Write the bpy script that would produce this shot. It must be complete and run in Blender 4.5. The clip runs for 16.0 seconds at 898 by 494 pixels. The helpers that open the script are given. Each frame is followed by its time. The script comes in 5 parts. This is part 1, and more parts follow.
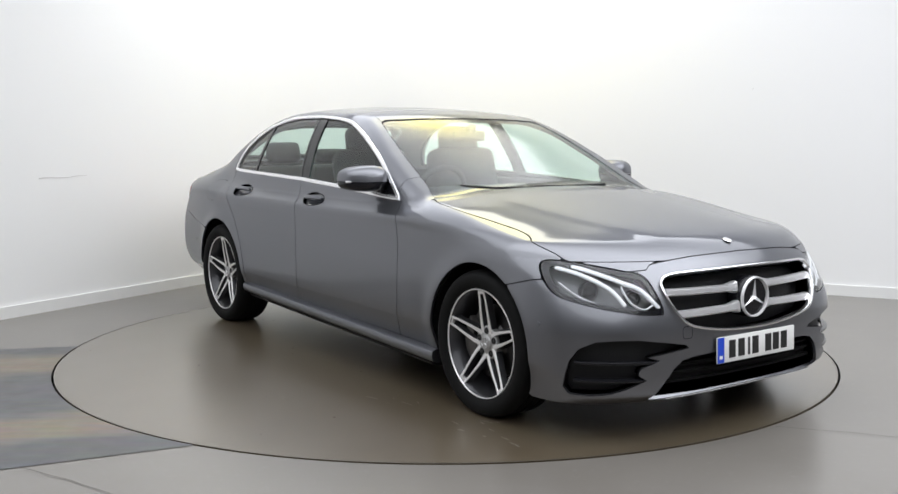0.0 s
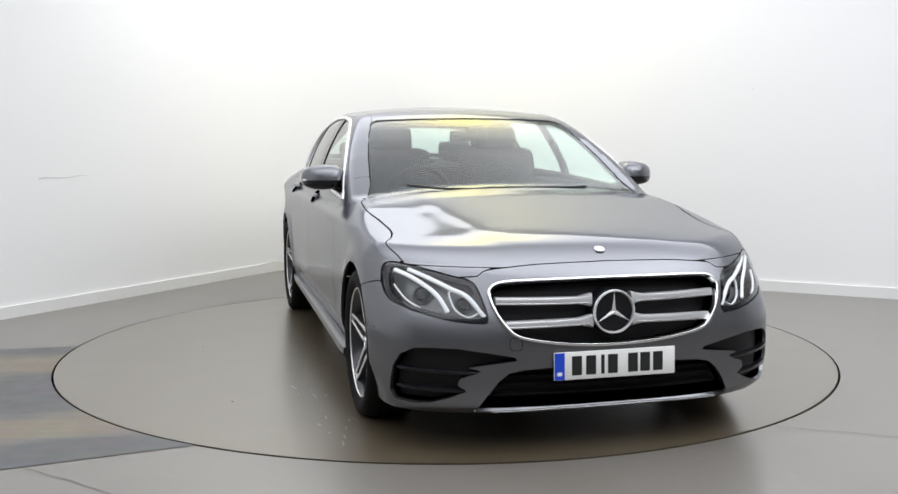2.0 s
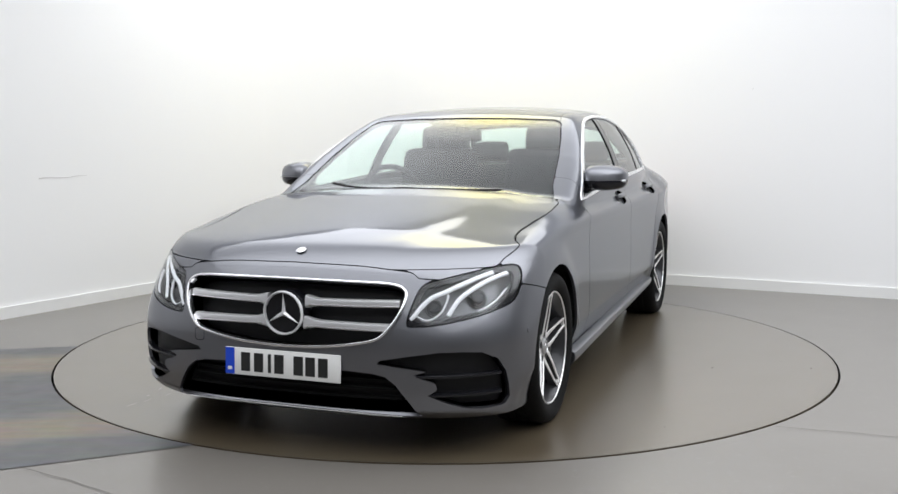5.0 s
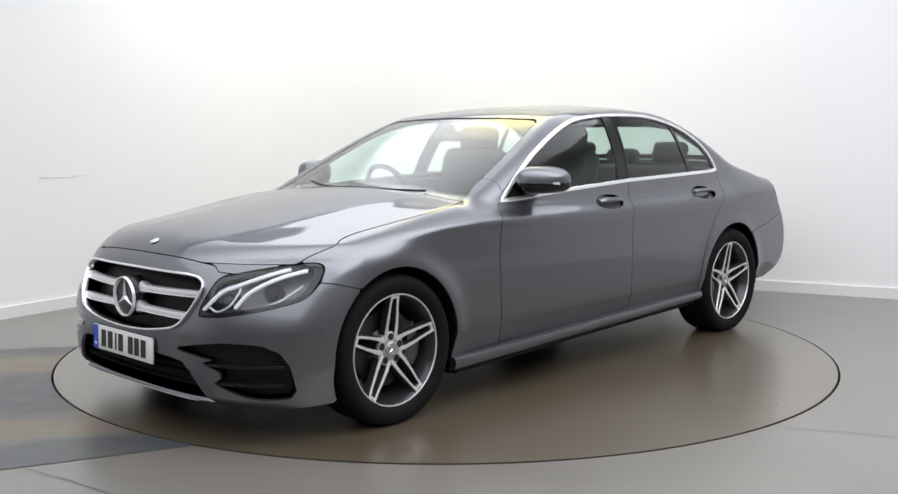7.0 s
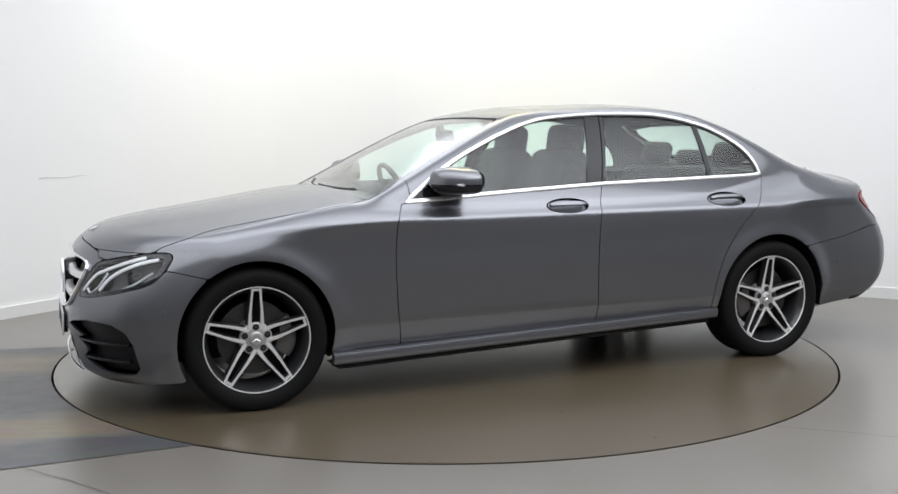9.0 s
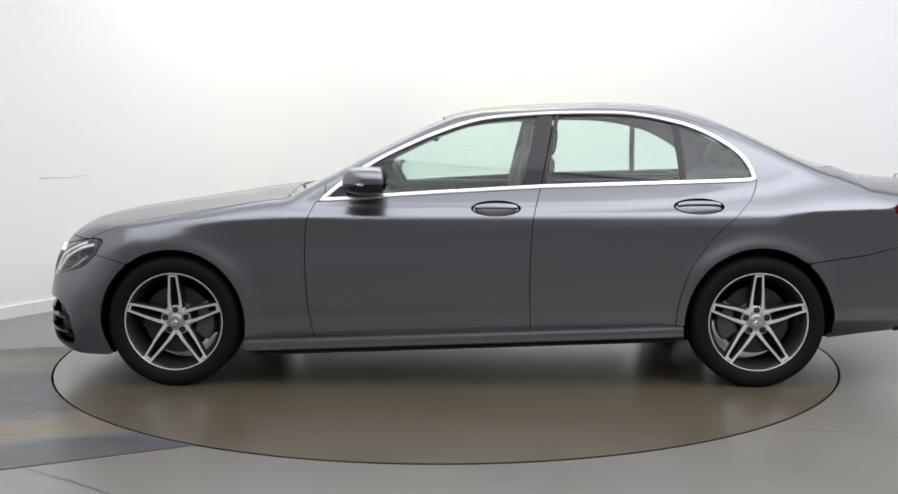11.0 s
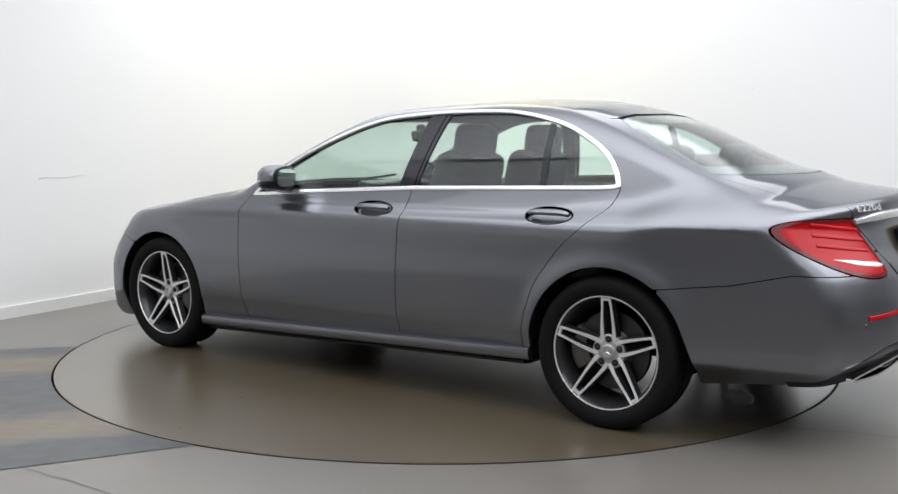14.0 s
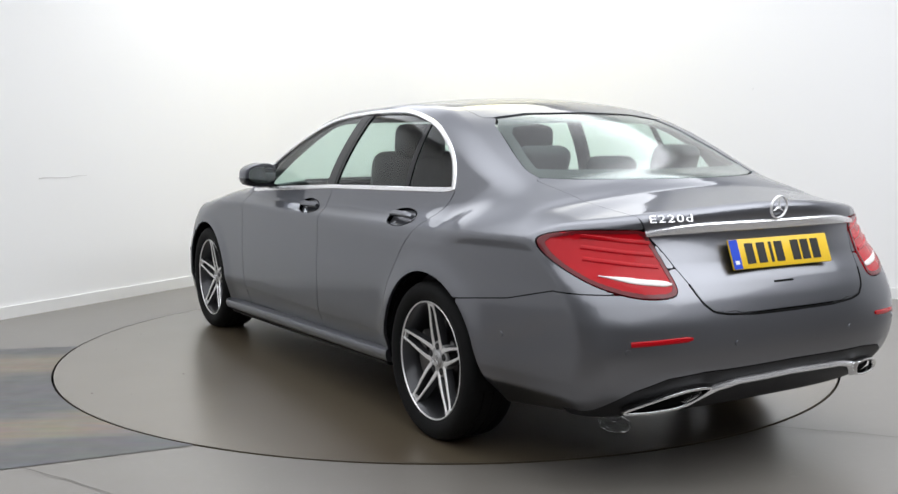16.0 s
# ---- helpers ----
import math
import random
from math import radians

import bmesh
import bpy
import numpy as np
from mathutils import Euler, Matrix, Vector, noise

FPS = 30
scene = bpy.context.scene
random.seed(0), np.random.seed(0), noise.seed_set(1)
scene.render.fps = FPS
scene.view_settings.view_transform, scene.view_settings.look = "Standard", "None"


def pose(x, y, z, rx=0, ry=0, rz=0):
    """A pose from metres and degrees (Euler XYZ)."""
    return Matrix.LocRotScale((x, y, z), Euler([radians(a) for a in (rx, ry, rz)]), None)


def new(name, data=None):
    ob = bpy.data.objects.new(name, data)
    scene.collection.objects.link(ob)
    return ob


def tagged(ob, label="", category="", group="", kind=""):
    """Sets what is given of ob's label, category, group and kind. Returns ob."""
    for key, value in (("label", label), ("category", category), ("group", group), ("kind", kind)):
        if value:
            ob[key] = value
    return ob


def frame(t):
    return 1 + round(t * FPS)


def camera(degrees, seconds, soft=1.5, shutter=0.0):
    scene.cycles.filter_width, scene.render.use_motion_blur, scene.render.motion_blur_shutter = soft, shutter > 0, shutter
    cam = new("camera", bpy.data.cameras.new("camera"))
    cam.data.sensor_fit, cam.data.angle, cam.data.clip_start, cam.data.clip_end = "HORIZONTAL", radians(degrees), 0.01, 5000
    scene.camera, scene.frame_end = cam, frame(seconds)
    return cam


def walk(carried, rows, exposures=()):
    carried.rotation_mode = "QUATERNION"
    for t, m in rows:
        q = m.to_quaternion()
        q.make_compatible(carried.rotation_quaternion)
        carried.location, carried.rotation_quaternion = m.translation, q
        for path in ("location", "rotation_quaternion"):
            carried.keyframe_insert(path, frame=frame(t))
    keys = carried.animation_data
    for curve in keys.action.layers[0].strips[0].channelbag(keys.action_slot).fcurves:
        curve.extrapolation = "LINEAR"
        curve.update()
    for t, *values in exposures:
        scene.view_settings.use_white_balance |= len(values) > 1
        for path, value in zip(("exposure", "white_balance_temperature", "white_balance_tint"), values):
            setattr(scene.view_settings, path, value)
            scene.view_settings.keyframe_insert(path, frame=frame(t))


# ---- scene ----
# The camera stands still; the turntable carries the car round.
cam = camera(48.3, 16.0, soft=1.5)
EYE = pose(0, -5.9817, 1.2616, 83.68, 0.1445, -0.193)
walk(cam, [(0.0, EYE), (16.0, EYE)])
TABLE_R = 2.221
CAR_AT = Vector((-0.113, 0.1266, 0.0))      # car's middle between the axles, on the turntable

# heading of the car in degrees, every half second
HEADING = [(0, -55.02), (0.5, -58.25), (1, -63.5), (1.5, -69.3), (2, -75.3), (2.5, -81.1), (3, -87.15), (3.5, -92.95), (4, -98.95), (4.5, -104.8), (5, -110.8),
           (5.5, -116.7), (6, -122.5), (6.5, -128.3), (7, -134.2), (7.5, -140.0), (8, -145.85), (8.5, -151.55), (9, -157.5), (9.5, -163.4), (10, -169.3), (10.5, -175.2),
           (11, -181.2), (11.5, -187.1), (12, -192.95), (12.5, -198.6), (13, -204.4), (13.5, -210.1), (14, -216.0), (14.5, -221.65), (15, -227.55), (15.5, -233.2), (16, -239.25)]
# ---- light: pale ceiling panels of the photo booth ----
world = bpy.data.worlds.new("room_air")
scene.world = world
world.use_nodes = True
world.node_tree.nodes["Background"].inputs["Color"].default_value = (0.9, 0.95, 1, 1)
world.node_tree.nodes["Background"].inputs["Strength"].default_value = 0.02
scene.view_settings.exposure = 0.05
CEILING_Z = 3.3


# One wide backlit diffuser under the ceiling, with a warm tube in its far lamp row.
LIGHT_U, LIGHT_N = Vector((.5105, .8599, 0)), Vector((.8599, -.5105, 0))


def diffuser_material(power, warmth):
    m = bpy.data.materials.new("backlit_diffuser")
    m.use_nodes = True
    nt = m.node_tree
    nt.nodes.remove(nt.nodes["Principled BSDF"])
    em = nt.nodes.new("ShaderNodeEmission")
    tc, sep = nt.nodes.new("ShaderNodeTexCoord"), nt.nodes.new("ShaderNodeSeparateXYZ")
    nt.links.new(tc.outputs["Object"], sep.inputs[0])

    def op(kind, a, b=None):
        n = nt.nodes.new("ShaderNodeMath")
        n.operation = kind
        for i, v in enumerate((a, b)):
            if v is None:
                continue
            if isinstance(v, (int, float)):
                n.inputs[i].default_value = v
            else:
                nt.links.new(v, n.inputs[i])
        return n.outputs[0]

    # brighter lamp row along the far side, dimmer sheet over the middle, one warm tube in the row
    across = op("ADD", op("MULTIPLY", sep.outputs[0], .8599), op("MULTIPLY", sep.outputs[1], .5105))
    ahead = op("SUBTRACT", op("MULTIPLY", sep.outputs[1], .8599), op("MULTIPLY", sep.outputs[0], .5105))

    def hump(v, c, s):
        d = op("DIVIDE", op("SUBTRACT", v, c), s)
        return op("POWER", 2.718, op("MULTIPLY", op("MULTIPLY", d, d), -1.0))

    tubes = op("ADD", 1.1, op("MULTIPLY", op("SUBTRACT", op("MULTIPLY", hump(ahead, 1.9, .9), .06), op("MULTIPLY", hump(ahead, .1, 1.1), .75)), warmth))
    tubes = op("ADD", tubes, op("MULTIPLY", hump(across, 3.4, 1.7), warmth * .25))      # added boost towards +x, brightens the right wall and floor
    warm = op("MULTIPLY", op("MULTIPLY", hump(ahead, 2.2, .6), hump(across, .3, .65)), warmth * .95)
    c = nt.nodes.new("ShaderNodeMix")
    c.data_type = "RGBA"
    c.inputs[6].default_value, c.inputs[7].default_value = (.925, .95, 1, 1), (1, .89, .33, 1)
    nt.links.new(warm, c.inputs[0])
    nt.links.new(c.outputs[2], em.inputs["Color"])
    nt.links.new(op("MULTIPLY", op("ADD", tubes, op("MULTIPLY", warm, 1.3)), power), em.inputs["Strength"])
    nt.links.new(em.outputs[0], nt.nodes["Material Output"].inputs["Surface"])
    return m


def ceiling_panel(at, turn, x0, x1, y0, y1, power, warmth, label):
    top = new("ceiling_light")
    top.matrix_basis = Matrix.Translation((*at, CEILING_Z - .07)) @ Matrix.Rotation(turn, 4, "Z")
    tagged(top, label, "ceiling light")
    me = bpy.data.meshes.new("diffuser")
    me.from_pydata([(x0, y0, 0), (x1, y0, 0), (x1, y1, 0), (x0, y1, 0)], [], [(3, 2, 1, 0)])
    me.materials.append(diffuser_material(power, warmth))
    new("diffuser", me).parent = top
    cx, cy, w, h = (x0 + x1) / 2, (y0 + y1) / 2, x1 - x0, y1 - y0
    for px, py, sx, sy in ((cx, y0 - .03, w + .12, .06), (cx, y1 + .03, w + .12, .06), (x0 - .03, cy, .06, h), (x1 + .03, cy, .06, h)):
        bm = bmesh.new()
        bmesh.ops.create_cube(bm, size=1, matrix=Matrix.Translation((px, py, .015)) @ Matrix.Diagonal((sx, sy, .06, 1)))
        me = bpy.data.meshes.new("frame")
        bm.to_mesh(me)
        bm.free()
        new("frame", me).parent = top


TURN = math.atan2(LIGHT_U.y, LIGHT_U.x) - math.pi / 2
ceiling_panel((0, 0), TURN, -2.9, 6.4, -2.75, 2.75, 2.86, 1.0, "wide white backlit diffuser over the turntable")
# unseen fill panel, added to brighten what faces the camera
ceiling_panel((0, 0), TURN, -2.9, 6.4, -6.5, -2.88, 1.7, 0.0, "unseen white fill panel added over the camera's place")
# ---- materials ----
def material(name, color, rough=.5, metal=0.0, coat=0.0, coat_rough=.03, spec=.5, vary=0.0, vary_scale=8.0, bump=0.0, bump_scale=60.0, emit=0.0, coords="Object", rough_vary=.08):
    m = bpy.data.materials.new(name)
    m.use_nodes = True
    nt = m.node_tree
    b = nt.nodes["Principled BSDF"]
    b.inputs["Base Color"].default_value = (*color, 1)
    b.inputs["Roughness"].default_value = rough
    b.inputs["Metallic"].default_value = metal
    b.inputs["Coat Weight"].default_value = coat
    b.inputs["Coat Roughness"].default_value = coat_rough
    b.inputs["Specular IOR Level"].default_value = spec
    if emit:
        b.inputs["Emission Color"].default_value = (*color, 1)
        b.inputs["Emission Strength"].default_value = emit
    tc = nt.nodes.new("ShaderNodeTexCoord")
    if vary:
        n1 = nt.nodes.new("ShaderNodeTexNoise")
        n1.inputs["Scale"].default_value, n1.inputs["Detail"].default_value = vary_scale, 6
        nt.links.new(tc.outputs[coords], n1.inputs["Vector"])
        mix = nt.nodes.new("ShaderNodeMix")
        mix.data_type = "RGBA"
        mix.inputs[6].default_value = (*[c * (1 - vary) for c in color], 1)
        mix.inputs[7].default_value = (*[min(1, c * (1 + vary)) for c in color], 1)
        nt.links.new(n1.outputs["Fac"], mix.inputs[0])
        nt.links.new(mix.outputs[2], b.inputs["Base Color"])
        rr = nt.nodes.new("ShaderNodeMapRange")
        rr.inputs[3].default_value, rr.inputs[4].default_value = max(0, rough - rough_vary), min(1, rough + rough_vary)
        n2 = nt.nodes.new("ShaderNodeTexNoise")
        n2.inputs["Scale"].default_value, n2.inputs["Detail"].default_value = vary_scale * 4.3, 5
        nt.links.new(tc.outputs[coords], n2.inputs["Vector"])
        nt.links.new(n2.outputs["Fac"], rr.inputs[0])
        nt.links.new(rr.outputs[0], b.inputs["Roughness"])
    if bump:
        n3 = nt.nodes.new("ShaderNodeTexNoise")
        n3.inputs["Scale"].default_value, n3.inputs["Detail"].default_value = bump_scale, 4
        nt.links.new(tc.outputs[coords], n3.inputs["Vector"])
        bp = nt.nodes.new("ShaderNodeBump")
        bp.inputs["Strength"].default_value, bp.inputs["Distance"].default_value = bump, .002
        nt.links.new(n3.outputs["Fac"], bp.inputs["Height"])
        nt.links.new(bp.outputs["Normal"], b.inputs["Normal"])
    return m


def glass(name, tint, gloss_rough=.01, sheen=.05):
    """A thin pane: tinted, with a mirror sheen that grows towards grazing."""
    m = bpy.data.materials.new(name)
    m.use_nodes = True
    nt = m.node_tree
    nt.nodes.remove(nt.nodes["Principled BSDF"])
    out = nt.nodes["Material Output"]
    tr, gl, mx, fr = (nt.nodes.new(k) for k in ("ShaderNodeBsdfTransparent", "ShaderNodeBsdfGlossy", "ShaderNodeMixShader", "ShaderNodeLayerWeight"))
    po, ma = nt.nodes.new("ShaderNodeMath"), nt.nodes.new("ShaderNodeMath")
    po.operation, ma.operation = "POWER", "MULTIPLY_ADD"
    po.inputs[1].default_value, ma.inputs[1].default_value, ma.inputs[2].default_value = 5.0, .93, sheen
    tr.inputs["Color"].default_value = (*tint, 1)
    gl.inputs["Roughness"].default_value = gloss_rough
    gl.inputs["Color"].default_value = (1, 1, 1, 1)
    fr.inputs["Blend"].default_value = .5
    nt.links.new(fr.outputs["Facing"], po.inputs[0])
    nt.links.new(po.outputs[0], ma.inputs[0])
    nt.links.new(ma.outputs[0], mx.inputs[0])
    nt.links.new(tr.outputs[0], mx.inputs[1])
    nt.links.new(gl.outputs[0], mx.inputs[2])
    nt.links.new(mx.outputs[0], out.inputs["Surface"])
    return m


PAINT = material("metallic_grey_paint", (.186, .190, .206), .34, .95, .85, .045, vary=.05, vary_scale=900)
PAINT.node_tree.nodes["Principled BSDF"].inputs["Specular Tint"].default_value = (.38, .39, .43, 1)     # flakes stay dark at grazing
BLACK_GLOSS = material("black_gloss_trim", (.009, .009, .011), .16, 0, .15, .05, spec=.28)
BLACK_PLASTIC = material("black_plastic", (.008, .008, .009), .55, spec=.3, vary=.2, vary_scale=40)
UNDER = material("underbody_black", (.004, .004, .004), .85, spec=.1, vary=.2, vary_scale=20)
CHROME = material("chrome", (.90, .90, .91), .14, 1)
BRIGHT_TRIM = material("polished_aluminium_trim", (.90, .90, .91), .26, .8)
BADGE = material("bright_badge_metal", (.86, .86, .87), .32, .45)
SATIN = material("satin_aluminium", (.78, .78, .79), .30, .7, vary=.03, vary_scale=12, rough_vary=.02)
MACHINED = material("machined_alloy", (.80, .79, .78), .32, .55, vary=.06, vary_scale=120)
GUNMETAL = material("dark_grey_alloy", (.042, .042, .045), .35, .6, .4, .1, vary=.1, vary_scale=30)
RUBBER = material("tyre_rubber", (.0045, .0045, .0045), .75, spec=.17, vary=.25, vary_scale=25, bump=.15, bump_scale=160)
HUB_GREY = material("satin_hub_alloy", (.42, .415, .41), .4, .6, vary=.08, vary_scale=80)
STEEL = material("brake_steel", (.075, .073, .072), .45, 1, vary=.15, vary_scale=30)
CALIPER = material("caliper_grey", (.11, .105, .10), .4, .5, vary=.15, vary_scale=30)
LEATHER = material("black_leather", (.011, .011, .013), .55, spec=.25, vary=.2, vary_scale=30, bump=.2, bump_scale=300)
CABIN = material("dark_cabin_plastic", (.03, .03, .032), .6, vary=.2, vary_scale=30)
LINER = material("grey_headliner", (.20, .20, .19), .9, vary=.06, vary_scale=50)
LENS_RED = material("red_lamp_plastic", (.40, .003, .008), .2, 0, .1, .02, spec=.18, vary=.1, vary_scale=15)
LENS_DARK_RED = material("dark_red_lamp_plastic", (.12, .005, .008), .2, 0, .3, .02, spec=.3)
LAMP_WHITE = material("white_light_guide", (.88, .89, .90), .25, 0, .6)
LAMP_DARK = material("smoked_lamp_housing", (.15, .15, .155), .3, .6, vary=.2, vary_scale=20)
PLATE_WHITE = material("white_plate", (.78, .78, .76), .35, vary=.03, vary_scale=20)
PLATE_YELLOW = material("yellow_plate", (.80, .52, .02), .35, vary=.03, vary_scale=20)
PLATE_BLUE = material("blue_plate_band", (.01, .06, .55), .35)
PLATE_INK = material("plate_ink", (.012, .012, .012), .45)
WINDOW = glass("green_tinted_glass", (.82, .94, .885))
SCREEN = glass("screen_glass", (.80, .92, .87), .13, .07)
LENS = glass("clear_lamp_lens", (.92, .93, .94), sheen=.035)
MIRROR = material("mirror_glass", (.85, .87, .88), .02, 1)
WALL = material("white_wall_paint", (.84, .84, .84), .6, vary=.012, vary_scale=1.2, bump=.06, bump_scale=90, coords="Generated")
# ---- helpers for meshes ----
def link(name, verts, faces, mats, parent=None, smooth=False, label=""):
    me = bpy.data.meshes.new(name)
    me.from_pydata([tuple(v) for v in verts], [], [tuple(int(i) for i in f) for f in faces])
    for m in (mats if isinstance(mats, (list, tuple)) else [mats]):
        me.materials.append(m)
    if smooth:
        me.polygons.foreach_set("use_smooth", [True] * len(me.polygons))
    me.update()
    ob = new(name, me)
    if parent:
        ob.parent = parent
    if label:
        tagged(ob, label)
    return ob


def part(name, bm, mat, parent=None, label="", smooth=True, angle=35):
    me = bpy.data.meshes.new(name)
    bm.normal_update()
    for e in bm.edges:
        if len(e.link_faces) == 2 and e.calc_face_angle(0) > radians(angle):
            e.smooth = False
    for f in bm.faces:
        f.smooth = smooth
    bm.to_mesh(me)
    bm.free()
    for m in (mat if isinstance(mat, (list, tuple)) else [mat]):
        me.materials.append(m)
    ob = new(name, me)
    if parent:
        ob.parent = parent
    if label:
        tagged(ob, label)
    return ob


def box(cx, cy, cz, sx, sy, sz, bevel=0.0, bm=None, turn=None, seg=2):
    bm = bm or bmesh.new()
    m = Matrix.Translation((cx, cy, cz)) @ (turn.to_4x4() if turn else Matrix())
    r = bmesh.ops.create_cube(bm, size=1, matrix=m @ Matrix.Diagonal((sx, sy, sz, 1)))
    if bevel:
        vs = set(r["verts"])
        es = [e for e in bm.edges if e.verts[0] in vs and e.verts[1] in vs]
        bmesh.ops.bevel(bm, geom=es, offset=bevel, segments=seg, profile=.5, affect="EDGES")
    return bm


def bars(outline, z0, z1):
    """A prism over a ground outline."""
    n = len(outline)
    v = [(*p, z0) for p in outline] + [(*p, z1) for p in outline]
    f = [tuple(range(n))[::-1], tuple(range(n, 2 * n))] + [(i, (i + 1) % n, n + (i + 1) % n, n + i) for i in range(n)]
    return v, f


# ---- the booth ----
CORNER = Vector((-1.226, 4.053))
ALONG_L = Vector((-.5105, -.8599)).normalized()      # the wall that runs towards the worn strip
ALONG_R = Vector((.8919, -.4523)).normalized()
IN_L = Vector((-ALONG_L.y, ALONG_L.x))           # into the room
if IN_L.dot(-CORNER) < 0:
    IN_L = -IN_L
IN_R = Vector((ALONG_R.y, -ALONG_R.x))
if IN_R.dot(-CORNER) < 0:
    IN_R = -IN_R
LEN = 13.0


def wall_run(name, start, along, inward, length, z0, z1, depth, mat, label, proud=0.0):
    a, b = start + inward * proud, start + along * length + inward * proud
    c, d = b - inward * (depth + proud), a - inward * (depth + proud)
    v, f = bars([tuple(p) for p in (a, b, c, d)], z0, z1)
    return tagged(link(name, v, f, mat), label, "wall", kind="structure")


wall_run("wall_north", CORNER, ALONG_L, IN_L, LEN, 0, CEILING_Z, .12, WALL, "smooth white painted studio wall")
wall_run("wall_east", CORNER, ALONG_R, IN_R, LEN, 0, CEILING_Z, .12, WALL, "smooth white painted studio wall")
far_l, far_r = CORNER + ALONG_L * LEN, CORNER + ALONG_R * LEN
# unseen walls added behind the camera; their grey sets the bounce on the car
FAR_GREY = material("grey_back_wall", (.40, .40, .41), .8, vary=.05, vary_scale=2)
wall_run("wall_west", far_l, ALONG_R, -IN_R, LEN, 0, CEILING_Z, .12, FAR_GREY, "unseen grey wall added to close the room behind the camera")
wall_run("wall_south", far_r, ALONG_L, -IN_L, LEN, 0, CEILING_Z, .12, FAR_GREY, "unseen grey wall added to close the room behind the camera")
for nm, along, inward in (("baseboard_north", ALONG_L, IN_L), ("baseboard_east", ALONG_R, IN_R)):
    b = wall_run(nm, CORNER, along, inward, LEN, .0, .085, 0, material("white_skirting", (.78, .78, .77), .4, vary=.03, vary_scale=3), "white painted skirting board along the wall", proud=.018)
# rounded cove in the corner of the booth
RAD = .9
half = math.acos(max(-1, min(1, ALONG_L.dot(ALONG_R)))) / 2
mid = (ALONG_L + ALONG_R).normalized()
centre = CORNER + mid * (RAD / math.sin(half))
t0, t1 = (CORNER + ALONG_R * (RAD / math.tan(half)) - centre), (CORNER + ALONG_L * (RAD / math.tan(half)) - centre)
b0 = math.atan2(t0.y, t0.x)
sweep = math.atan2(t0.x * t1.y - t0.y * t1.x, t0.dot(t1))
for nm, rad, z0, z1, mt, lab in (("wall_cove", RAD, 0, CEILING_Z, WALL, "rounded white corner of the studio wall"), ("baseboard_cove", RAD - .018, 0, .085, None, "white skirting round the corner")):
    M = 40
    at = lambda i, q: centre + Vector((math.cos(b0 + sweep * i / M), math.sin(b0 + sweep * i / M))) * q
    v = [(*at(i, rad), z) for z in (z0, z1) for i in range(M + 1)]
    f = [(i, i + 1, M + 2 + i, M + 1 + i) for i in range(M)]
    if mt is None:
        k = len(v)
        v += [(*at(i, q), z1) for q in (rad, RAD + .01) for i in range(M + 1)]
        f += [(k + i, k + i + 1, k + M + 2 + i, k + M + 1 + i) for i in range(M)]
    ob = link(nm, v, f, mt or bpy.data.materials["white_skirting"], smooth=True)
    tagged(ob, lab, "wall", kind="structure")
v, f = bars([(-14, -14), (14, -14), (14, 14), (-14, 14)], CEILING_Z, CEILING_Z + .1)
tagged(link("ceiling", v, f, material("white_ceiling", (.75, .75, .75), .8, vary=.03, vary_scale=.6)), "plain white ceiling", "ceiling", kind="structure")


def floor_material(name, tint, gloss, coat):
    m = material(name, tint, gloss, 0, coat, .24, spec=.7, vary=.05, vary_scale=.7, bump=.012, bump_scale=5, rough_vary=.02)
    return m


FLOOR = floor_material("grey_beige_resin_floor", (.160, .147, .131), .34, .35)
DISC = floor_material("turntable_resin", (.100, .079, .051), .34, .9)


def stain(m, tint, scale, low, high, rough):
    """Blotches of a second colour and gloss over a floor material."""
    nt = m.node_tree
    b = nt.nodes["Principled BSDF"]
    tc, no, mr, mx, rm = (nt.nodes.new(k) for k in ("ShaderNodeTexCoord", "ShaderNodeTexNoise", "ShaderNodeMapRange", "ShaderNodeMix", "ShaderNodeMix"))
    no.inputs["Scale"].default_value, no.inputs["Detail"].default_value, no.inputs["Roughness"].default_value = scale, 9, .62
    nt.links.new(tc.outputs["Object"], no.inputs["Vector"])
    mr.inputs[1].default_value, mr.inputs[2].default_value = low, high
    nt.links.new(no.outputs["Fac"], mr.inputs[0])
    mx.data_type = "RGBA"
    nt.links.new(mr.outputs[0], mx.inputs[0])
    nt.links.new(b.inputs["Base Color"].links[0].from_socket, mx.inputs[6])
    mx.inputs[7].default_value = (*tint, 1)
    nt.links.new(mx.outputs[2], b.inputs["Base Color"])
    nt.links.new(mr.outputs[0], rm.inputs[0])
    nt.links.new(b.inputs["Roughness"].links[0].from_socket, rm.inputs[2])
    rm.inputs[3].default_value = rough
    nt.links.new(rm.outputs[0], b.inputs["Roughness"])


stain(DISC, (.074, .055, .033), 1.3, .50, .80, .30)
stain(DISC, (.120, .101, .074), 4.5, .62, .90, .36)
stain(FLOOR, (.125, .113, .098), .9, .50, .80, .30)
stain(FLOOR, (.190, .178, .162), 22.0, .58, .95, .30)


def ring_grid(r0, r1, n, z):
    v = [(r * math.cos(2 * math.pi * i / n), r * math.sin(2 * math.pi * i / n), z) for r in (r0, r1) for i in range(n)]
    return v, [(i, (i + 1) % n, n + (i + 1) % n, n + i)[::-1] for i in range(n)]


N = 240
GAP = .012
circle = lambda r, z: [(r * math.cos(2 * math.pi * i / N), r * math.sin(2 * math.pi * i / N), z) for i in range(N)]
